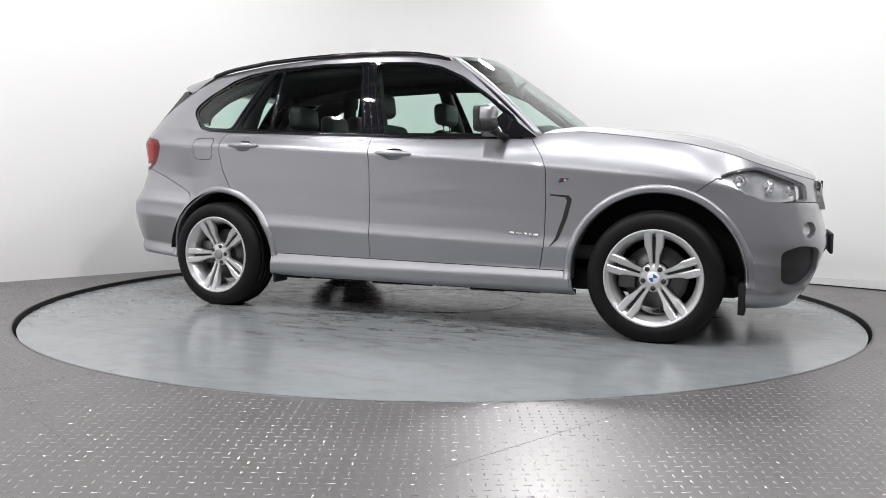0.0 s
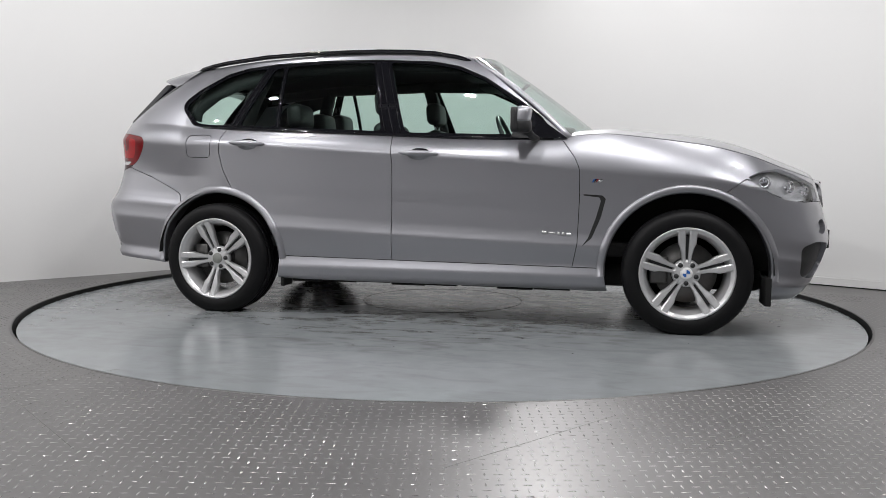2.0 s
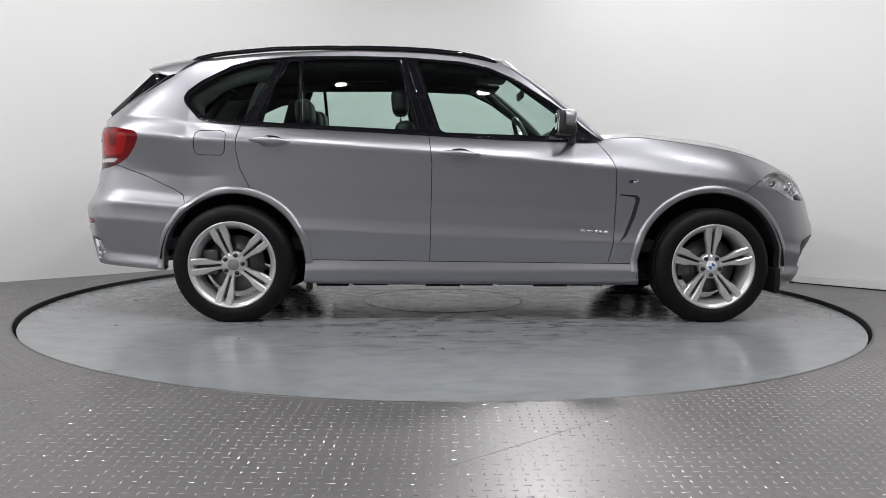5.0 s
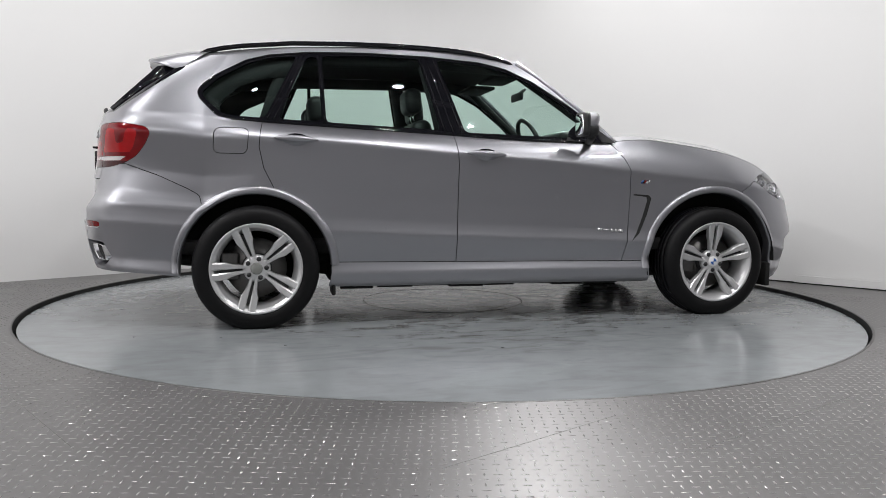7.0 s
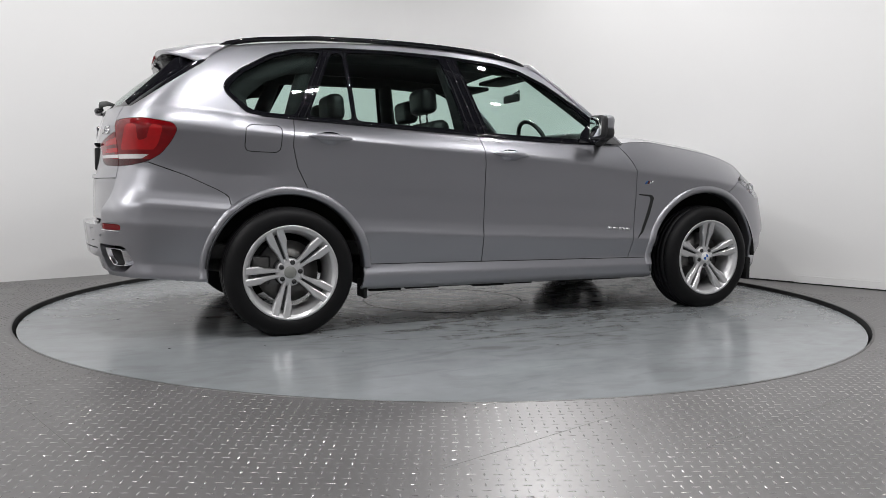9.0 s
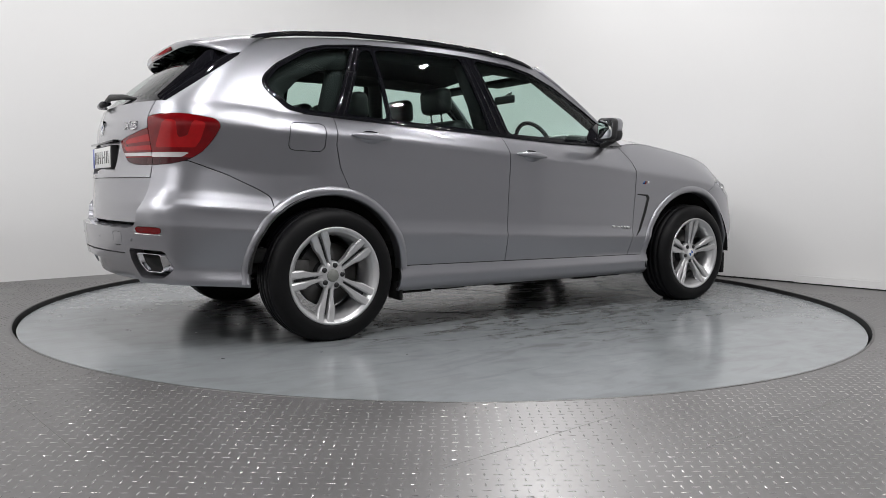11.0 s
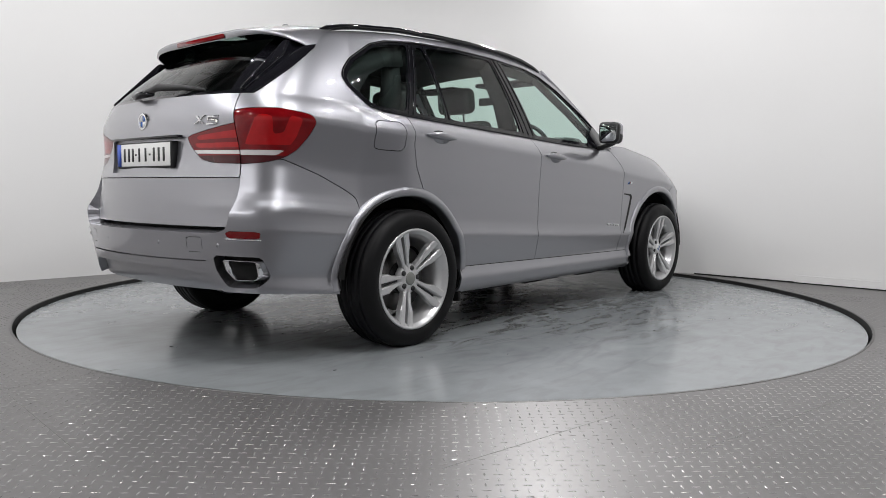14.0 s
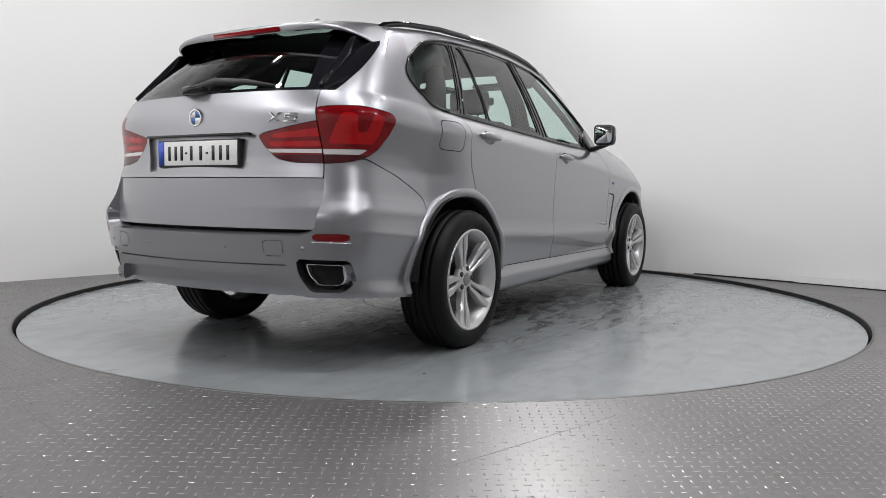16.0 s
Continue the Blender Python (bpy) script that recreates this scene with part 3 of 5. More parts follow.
def bonnet():
    top = LOWER[:, -1]
    sel = [p for p in top if p[0] > 0.80]
    rows = 24
    V = []
    for x, y, z in sel:
        for j in range(rows):
            w = 0.006 + 0.994 * j / (rows - 1)
            yy = y * (1 - w)
            k = 1 - (1 - w) ** 2
            full = 0.058 + 0.045 * min(1, max(0, (x - 0.8) / 0.8))
            crease = 0.012 * math.exp(-((w - 0.22) / 0.12) ** 2)
            V.append((x - 0.0, yy, z + 0.003 + (full * k + crease) * (abs(y) / 0.8) ** 0.9))
    shell("bonnet", V, grid_faces(len(sel), rows, True), PAINT, car, depth=0.01)


bonnet()

# ---- car: glasshouse ----
ROOF_Z = curve([(-2.0, 1.575), (-1.8, 1.600), (-1.6, 1.628), (-1.25, 1.662), (-0.66, 1.684), (-0.4, 1.682), (-0.08, 1.664), (0.17, 1.632), (0.3, 1.60)])
ROOF_Y = curve([(-2.0, 0.53), (-1.6, 0.575), (-0.6, 0.60), (0.17, 0.585)])
X_UP = curve([(-1.75, -1.60), (-1.4, -1.27), (-0.3, -0.43), (0.4, -0.02), (0.79, 0.18)])
GROWS = 40


def house_column(b, t, bulge, out):
    v = np.linspace(0, 1, GROWS)[:, None]
    return b + (t - b) * v + np.array(out) * bulge * 4 * v * (1 - v)


def glasshouse():
    cols, roof = [], []
    side = [p for p in LOWER[:, -1] if p[0] <= 0.79]
    for x, y, z in side:
        if x >= X_REAR:
            xt = float(X_UP(x))
            t = np.array([xt, -float(ROOF_Y(xt)), float(ROOF_Z(xt))])
            out = (0, -1, 0.2)
            bulge = 0.018
        else:
            q = abs(y) / 0.80
            yb = min(1, abs(y) / 0.735)
            xt = -1.60 - 0.34 * max(0, 1 - yb ** 3.5) ** 0.5 if abs(y) < 0.735 else -1.60
            xt = min(xt, -1.60 - 0.22 * min(1, max(0, (-1.75 - x) / 0.48)))
            t = np.array([xt, -0.575 * yb ** 1.0, 1.628 - 0.055 * (-1.60 - xt) / 0.34 + 0.03 * (1 - yb ** 2)])
            out = (-0.8, -0.5 * min(1, q), 0.4)
            bulge = 0.02
        cols.append(house_column(np.array([x, y, z]), t, bulge, out))
        roof.append(t)
    return np.array(cols), np.array(roof)


HOUSE, ROOF_EDGE = glasshouse()
WINDOW = rounded([(0.715, 1.122), (0.66, 1.117), (0.27, 1.122), (-0.42, 1.152), (-1.474, 1.200), (-1.60, 1.206), (-1.68, 1.222), (-1.775, 1.322), (-1.787, 1.36), (-1.765, 1.40), (-1.69, 1.465), (-1.51, 1.567), (-1.38, 1.603), (-1.155, 1.628), (-0.795, 1.638), (-0.437, 1.633), (-0.08, 1.612), (0.09, 1.577), (0.265, 1.497), (0.48, 1.352), (0.62, 1.245)], 0.02)


def shrink(poly, d):
    """The polygon's outline moved inwards by d (points on the outline of its own distance field)."""
    A = np.array(poly)
    t = np.roll(A, -1, 0) - np.roll(A, 1, 0)
    nrm = np.stack([-t[:, 1], t[:, 0]], 1) / np.linalg.norm(t, axis=1)[:, None]
    if sdf(A[:1] + nrm[:1] * 1e-3, poly)[0] > 0:
        nrm = -nrm
    return [tuple(p) for p in A + nrm * d]


def glass_panels():
    n = len(HOUSE)
    V, F = [tuple(p) for p in HOUSE.reshape(-1, 3)], grid_faces(n, GROWS, True)
    c = Cutter(V, F)
    rear_line = [(-2.262, 1.20), (-2.262, 1.232), (-1.875, 1.500), (-1.82, 1.57), (-1.80, 1.8), (-2.9, 1.8), (-2.9, 1.20)]
    back = c.take(lambda V: sdf(side_xz(V), rear_line), 0.001)
    win = c.take(lambda V: sdf(side_xz(V), WINDOW), 0.001)
    qv, qf = QUARTER[0]
    n0 = len(c.V)
    shell("side_panel", list(c.V) + list(qv), list(c.F) + [tuple(i + n0 for i in f) for f in qf], PAINT, car, "both")
    # frame of the side windows, then the panes in it
    w = Cutter(*win)
    panes = []
    door_pane = [(0.70, 1.135), (-0.215, 1.158), (-0.365, 1.618), (-0.08, 1.598), (0.085, 1.562), (0.255, 1.485), (0.46, 1.345), (0.59, 1.235)]
    rear_pane = [(-0.370, 1.168), (-1.060, 1.197), (-1.075, 1.610), (-0.795, 1.622), (-0.475, 1.618)]
    small_pane = [(-1.085, 1.198), (-1.340, 1.210), (-1.165, 1.598), (-1.10, 1.606)]
    quarter = [(-1.412, 1.213), (-1.59, 1.222), (-1.66, 1.238), (-1.755, 1.33), (-1.76, 1.36), (-1.68, 1.445), (-1.50, 1.55), (-1.37, 1.588), (-1.222, 1.602)]
    for poly in (door_pane, rear_pane, small_pane, quarter):
        p = w.poly(rounded(poly, 0.03), gap=0.0)
        panes.append(p)
    frame_ = shell("window_frame", w.V, w.F, BLACK_GLOSS, car, "both", depth=0.012, label="gloss black window surround")
    names = ["front_window", "rear_window", "rear_window", "quarter_window"]
    for name, p in zip(names, panes):
        V2 = [(x, y + 0.004, z) for x, y, z in p[0]]
        shell(name, V2, p[1], GLASS, car, "both", depth=0)
    # tail: glass between black pillars
    b = Cutter(*back)
    glass = b.take(lambda V: np.maximum(np.abs(np.array(V)[:, 1]) - 0.56 + 0.46 * (np.array(V)[:, 2] - 1.25), 1.252 - np.array(V)[:, 2]), 0.0)
    shell("tail_pillar", b.V, b.F, BLACK_GLOSS, car, depth=0.01, label="gloss black tail window surround")
    shell("tailgate_window", *glass, GLASS, car, depth=0)


glass_panels()


SIDE_POINTS = HOUSE[[i for i in range(len(HOUSE)) if HOUSE[i, 0, 0] >= -1.9]].reshape(-1, 3)


def house_y(x, z):
    """Half the glasshouse's width at x and height z."""
    d = np.hypot(SIDE_POINTS[:, 0] - x, SIDE_POINTS[:, 2] - z)
    k = np.argsort(d)[:4]
    w = 1 / (d[k] + 1e-4)
    return float(-(SIDE_POINTS[k, 1] * w).sum() / w.sum())


def window_beads():
    """Gloss black mouldings along the window surround and the doors' frames."""
    outline = [p for p in WINDOW[::2]]
    outline.append(outline[0])
    lines = [("window_moulding", outline, 0.0055, 0.002)]
    for a, b in (((-0.238, 1.155), (-0.382, 1.622)), ((-0.290, 1.155), (-0.430, 1.625)), ((-0.345, 1.165), (-0.462, 1.620)), ((-1.068, 1.195), (-1.088, 1.612)), ((-1.362, 1.205), (-1.182, 1.602)), ((-1.398, 1.208), (-1.208, 1.604))):
        lines.append(("door_frame_bead", [(a[0] + (b[0] - a[0]) * k / 10, a[1] + (b[1] - a[1]) * k / 10) for k in range(11)], 0.0045, 0.0))
    for s in (-1, 1):
        for name, pts, r, out in lines:
            part(name, tube_bm([(x, s * (house_y(x, z) + out), z) for x, z in pts], r, 8), BLACK_GLOSS, car)


window_beads()


def quarter_trim():
    poly = rounded([(-1.80, 1.36), (-1.70, 1.47), (-1.50, 1.565), (-1.22, 1.60), (-1.27, 1.475), (-1.42, 1.46), (-1.56, 1.40), (-1.67, 1.30), (-1.66, 1.24), (-1.74, 1.27)], 0.02)
    for s in (-1, 1):
        part("quarter_trim", slab_bm(poly, lambda u, v, h: (u, s * (house_y(u, v) - 0.045 - h), v), 0.02), HEADLINER, car)


quarter_trim()


def roof():
    rows = 22
    front = []
    for k in range(1, 9):
        w = k / 8
        front.append((0.18 + 0.075 * (1 - (1 - w) ** 2), -float(ROOF_Y(0.17)) * (1 - w), 1.630 + 0.055 * (1 - (1 - w) ** 2)))
    edge = [tuple(p) for p in ROOF_EDGE]
    V = []
    for x, y, z in edge:
        for j in range(rows):
            w = j / (rows - 1)
            V.append((x + 0.07 * (1 - (1 - w) ** 2) * max(0, min(1, (x + 0.2) / 0.38)), y * (1 - w), z + 0.055 * (1 - (1 - w) ** 2.4) * (abs(y) / 0.6) ** 1.5))
    shell("roof", V, grid_faces(len(edge), rows, True), PAINT, car, depth=0.02)
    Vi = [(x, y, z - 0.03) for x, y, z in V]
    shell("headliner", Vi, grid_faces(len(edge), rows), HEADLINER, car, depth=0)
    # windscreen
    cols, n = [], 26
    for k in range(n):
        w = k / (n - 1)
        s = math.sin(w * math.pi / 2)
        y = -0.80 * (1 - w)
        k2 = 1 - (1 - w) ** 2
        b = np.array([0.79 + 0.17 * k2, y, 1.115 + 0.05 * k2])
        t = np.array([0.18 + 0.075 * k2, -0.585 * (1 - w), 1.632 + 0.055 * k2])
        cols.append(house_column(b, t, 0.012, (0.6, 0, 0.8)))
    G = np.array(cols)
    V, F = [tuple(p) for p in G.reshape(-1, 3)], grid_faces(n, GROWS)
    shell("windscreen", V, F, GLASS, car, depth=0.005)
    # A-pillars beside it
    for s in (1, -1):
        pts = []
        for k in range(14):
            w = k / 13
            pts.append((0.800 - 0.62 * w + 0.018 * math.sin(w * math.pi), s * (0.782 - 0.20 * w), 1.110 + 0.515 * w + 0.012 * math.sin(w * math.pi)))
        part("windscreen_pillar", tube_bm(pts, 0.024, 10, 0.8), PAINT, car)


roof()


# ---- car: wheels ----
RIM = 1.03


def wheel(hx, side, cap, phase):
    """One wheel: its rim carries the tyre, the spokes, the cap, the bolts and the brake."""
    s = -1 if side < 0 else 1
    base = new("wheel")
    base.parent = car
    base.matrix_basis = pose(hx, 0, 0.347)
    o = s * 0.945

    def turned(name, prof, mat, n=72, label="", flat=False):
        V, F = lathe([(r * RIM, o - s * h) for r, h in prof], n)
        if s < 0:
            F = [tuple(reversed(f)) for f in F]
        return mesh_object(name, V, [tuple(reversed(f)) for f in F], mat, base, not flat, label)

    tyre = [(0.250, 0.022), (0.262, 0.010), (0.272, 0.004), (0.293, 0.0), (0.318, 0.002), (0.338, 0.012), (0.350, 0.026), (0.3575, 0.042),
            (0.3585, 0.060), (0.352, 0.062), (0.352, 0.068), (0.3595, 0.070), (0.361, 0.105), (0.353, 0.107), (0.353, 0.115), (0.361, 0.117), (0.361, 0.14),
            (0.353, 0.142), (0.353, 0.15), (0.361, 0.152), (0.3595, 0.186), (0.352, 0.188), (0.352, 0.194), (0.3585, 0.196), (0.357, 0.213), (0.346, 0.232), (0.32, 0.250), (0.26, 0.255), (0.235, 0.24)]
    V, F = lathe([(r, o - s * h) for r, h in tyre], 96)
    V = [(x, y, max(z, -0.3485)) for x, y, z in V]
    mesh_object("tyre", V, F if s > 0 else [tuple(reversed(f)) for f in F], RUBBER, base)
    turned("rim", [(0.255, 0.012), (0.2535, 0.006), (0.248, 0.005), (0.240, 0.008), (0.237, 0.018), (0.229, 0.020), (0.226, 0.034), (0.216, 0.044), (0.208, 0.09), (0.204, 0.15), (0.21, 0.22), (0.235, 0.24)], ALLOY, label="silver alloy rim")
    turned("brake_disc", [(0.05, 0.12), (0.168, 0.12), (0.168, 0.14), (0.05, 0.14)], STEEL, 48, "worn steel brake disc")
    turned("wheel_hub", [(0.0001, 0.105), (0.08, 0.105), (0.085, 0.13)], BLACK, 32)
    # spokes: five pairs of tapered blades
    for k in range(5):
        a0 = 2 * math.pi * k / 5 + radians(phase)
        for sd in (-1, 1):
            bm = bmesh.new()
            rows = []
            for r, half, off_, h in ((0.030, 0.010, 0.0135, 0.050), (0.070, 0.0100, 0.0145, 0.046), (0.11, 0.0120, 0.0180, 0.038), (0.14, 0.0155, 0.0225, 0.031), (0.165, 0.0205, 0.0280, 0.024), (0.20, 0.0215, 0.0295, 0.019), (0.230, 0.0220, 0.0305, 0.012), (0.2455, 0.0225, 0.0315, 0.008)):
                ring = []
                for q, d in ((-1.0, 0.034), (-0.92, 0.006), (-0.6, 0.0), (0.6, 0.0), (0.92, 0.006), (1.0, 0.034)):
                    tt = sd * off_ + half * q
                    x, z = RIM * (r * math.cos(a0) - tt * math.sin(a0)), RIM * (r * math.sin(a0) + tt * math.cos(a0))
                    ring.append(bm.verts.new((x, o - s * (h + d), z)))
                rows.append(ring)
            for p, q in zip(rows, rows[1:]):
                for j in range(5):
                    bm.faces.new((p[j], p[j + 1], q[j + 1], q[j]))
            bmesh.ops.recalc_face_normals(bm, faces=bm.faces)
            part("spoke", bm, ALLOY, base, smooth=False)
        # floor of the slot between the two blades, its shade put into the dark colour
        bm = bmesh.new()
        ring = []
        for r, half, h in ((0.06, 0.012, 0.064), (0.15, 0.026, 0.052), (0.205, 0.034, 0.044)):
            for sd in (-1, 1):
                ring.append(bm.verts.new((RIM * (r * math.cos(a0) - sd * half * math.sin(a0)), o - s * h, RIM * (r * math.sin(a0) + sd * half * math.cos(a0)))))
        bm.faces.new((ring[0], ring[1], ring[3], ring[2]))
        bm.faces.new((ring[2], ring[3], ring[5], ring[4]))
        part("spoke_web", bm, SHADED_ALLOY, base)
        a = a0 + math.pi / 5
        V, F = lathe([(0.0001, o - s * 0.0435), (0.0135, o - s * 0.0435), (0.0145, o - s * 0.06)], 16)
        mesh_object("wheel_bolt", [(x + 0.056 * math.cos(a), y, z + 0.056 * math.sin(a)) for x, y, z in V], F, BLACK, base)
    turned("hub_face", [(0.030, 0.044), (0.046, 0.046), (0.068, 0.050), (0.076, 0.058), (0.078, 0.08)], ALLOY, 40)
    turned("hub_cap", [(0.0001, 0.038), (0.028, 0.039), (0.033, 0.042), (0.034, 0.05)], FIXTURE if cap else HUB_GREY, 32, "round hub cap with a blue and white emblem" if cap else "plain grey hub cap")
    if cap:
        for q in (0, 2):
            bm = bmesh.new()
            c0 = bm.verts.new((0, o - s * 0.0365, 0))
            arc = [bm.verts.new((0.021 * math.cos(q * math.pi / 2 + t * math.pi / 12), o - s * 0.037, 0.021 * math.sin(q * math.pi / 2 + t * math.pi / 12))) for t in range(7)]
            for u, w in zip(arc, arc[1:]):
                bm.faces.new((c0, u, w))
            bmesh.ops.recalc_face_normals(bm, faces=bm.faces)
            part("emblem_quarter", bm, BLUE, base)
    bm = box_bm((-0.20, min(o - s * 0.10, o - s * 0.19), -0.07), (-0.10, max(o - s * 0.10, o - s * 0.19), 0.09), 0.012)
    part("brake_caliper", bm, STEEL, base)
    return base


for hx, cap, phase in ((1.4665, True, 90), (-1.4665, False, 112)):
    for sd in (-1, 1):
        wheel(hx, sd, cap, phase)


def arches():
    for key, (hx, hz, r) in HUBS.items():
        for s in (-1, 1):
            V, n = [], 60
            lo, hi = (-4, 184) if key == "front" else (2, 183)
            prof = [(-0.004, 0.055), (-0.004, 0.0), (0.000, -0.010), (0.008, -0.015), (0.026, -0.015), (0.036, -0.011), (0.044, -0.003), (0.047, 0.006)]
            for i in range(n + 1):
                a = radians(lo + (hi - lo) * i / n)
                for dr, dy in prof:
                    x, z = hx + (r + dr) * math.cos(a), hz + (r + dr) * math.sin(a)
                    V.append((x, s * (float(flank(x, max(z, 0.24))) - dy), z))
            F = grid_faces(n + 1, len(prof), s < 0)
            mesh_object("wheel_arch", V, F, PAINT, car)
            # liner behind it
            V, F = lathe([(r + 0.012, s * 0.885), (r + 0.03, s * 0.60), (0.05, s * 0.58)], 40, "y", 0 if key == "front" else -10, 190 if key == "front" else 176)
            ob = mesh_object("arch_liner", [(x + hx, y, z + hz) for x, y, z in V], F, LINER, car)


arches()


# ---- car: fittings ----
def on_flank(x, z, h, s=-1):
    return (x, s * (float(flank(x, z)) + h), z)


def on_tail(y, z, h):
    return (float(tail_x(y, z)) - h, y, z)


def handles():
    for hx, hz in ((-1.238, 1.087), (-0.102, 1.021)):
        for s in (-1, 1):
            n = 32
            dish = [(hx + 0.072 * math.cos(2 * math.pi * k / n), hz + 0.036 * math.sin(2 * math.pi * k / n)) for k in range(n)]
            base = part("door_handle", slab_bm(dish[16:] + dish[:1], lambda u, v, h: on_flank(u, v, h - 0.004 + 0.012 * (h > 0) * max(0, 1 - ((u - hx) / 0.07) ** 2 - ((v - hz) / 0.036) ** 2), s), 0.005), PAINT, car, "silver-grey door handle, shade above the grip drawn as a black half dish")
            # black upper half dish stands in for the shade above the grip
            part("grip_shade", slab_bm(dish[:17], lambda u, v, h: on_flank(u, v, h - 0.004, s), 0.005), BLACK_GLOSS, base)
            pts, rad = [], []
            for k in range(15):
                w = -1 + 2 * k / 14
                pts.append((hx + 0.125 * w, s * (float(flank(hx + 0.125 * w, hz)) + 0.020 - 0.017 * w * w), hz + 0.004 - 0.005 * w))
                rad.append(0.002 + 0.0155 * (1 - w * w) ** 0.65)
            part("grip", tube_bm(pts, rad, 12, 1.15), PAINT, base)


handles()


def door_mirrors():
    for s in (-1, 1):
        base = new("door_mirror")
        base.parent = car
        tagged(base, "grey door mirror on a black foot")
        def shell_bm(z0, z1, grow):
            bm = bmesh.new()
            bmesh.ops.create_uvsphere(bm, u_segments=28, v_segments=18, radius=1)
            for v in bm.verts:
                x, y, z = v.co
                f = lambda q, e: math.copysign(abs(q) ** e, q)
                x, y, z = f(x, 0.62), f(y, 0.6), f(z, 0.62)
                z = max(z0, min(z1, z))
                xx = 0.475 + 0.062 * (x + 1) * (0.85 + 0.15 * abs(z)) if x > -0.98 else 0.475
                v.co = (xx + 0.02 * (y) * s * 0, s * (0.968 + (0.070 * grow) * y), 1.212 + 0.078 * grow * z - 0.010 * y * 0)
            return bm
        part("mirror_cap", shell_bm(-0.15, 1.0, 1.0), PAINT, base)
        part("mirror_housing", shell_bm(-1.0, 0.0, 0.985), BLACK, base)
        poly = rounded([(0.896, 1.138), (1.038, 1.142), (1.041, 1.282), (0.894, 1.288)], 0.035)
        part("mirror_rim", slab_bm(poly, lambda u, v, h: (0.512 - h, s * u, v), 0.038), BLACK, base)
        part("mirror_face", slab_bm([(u * 0.86 + 0.1355, v * 0.84 + 0.194) for u, v in poly], lambda u, v, h: (0.4738 - h, s * u, v), 0.003), MIRROR, base)
        part("mirror_foot", tube_bm([(0.60, s * 0.80, 1.112), (0.585, s * 0.86, 1.118), (0.57, s * 0.92, 1.135), (0.56, s * 0.96, 1.150)], [0.026, 0.024, 0.024, 0.028], 12, 0.8), BLACK, base)
        tri = rounded([(0.785, 1.112), (0.44, 1.118), (0.475, 1.19), (0.568, 1.268)], 0.01)
        part("mirror_triangle", slab_bm(tri, lambda u, v, h: (u, s * (0.812 - (v - 1.115) * 0.30 + 0.010 + h), v), 0.006), BLACK_GLOSS, base)


door_mirrors()


def rails():
    path = [(-1.80, 1.608), (-1.74, 1.632), (-1.65, 1.652), (-1.546, 1.668), (-1.25, 1.696), (-0.95, 1.706), (-0.664, 1.709), (-0.446, 1.706), (-0.25, 1.698), (-0.085, 1.684), (0.059, 1.657), (0.125, 1.636), (0.16, 1.622)]
    for s in (-1, 1):
        part("roof_rail", tube_bm([(x, s * (float(ROOF_Y(x)) + 0.004), z - 0.012) for x, z in path], [0.008] + [0.017] * 11 + [0.008], 12, 0.85), BLACK_GLOSS, car, "black roof rail")


rails()


def belt_strips():
    for s in (-1, 1):
        pts = []
        for k in range(30):
            x = 0.70 - 2.30 * k / 29
            z = float(TOP(x)) + 0.004
            pts.append((x, s * (float(flank(x, float(TOP(x)))) + 0.001), z))
        part("belt_strip", tube_bm(pts, 0.0055, 8), BLACK_GLOSS, car)
    for y in (-0.62, -0.25, 0.25, 0.62):
        V, F = lathe([(0.0001, -0.0006), (0.0095, -0.0006), (0.0105, 0.004)], 16)
        x0 = float(tail_x(y, 0.55))
        mesh_object("parking_sensor", [(x0 + b, y + a, 0.555 + c) for a, b, c in V], F, PAINT, REAR_BUMPER)


belt_strips()


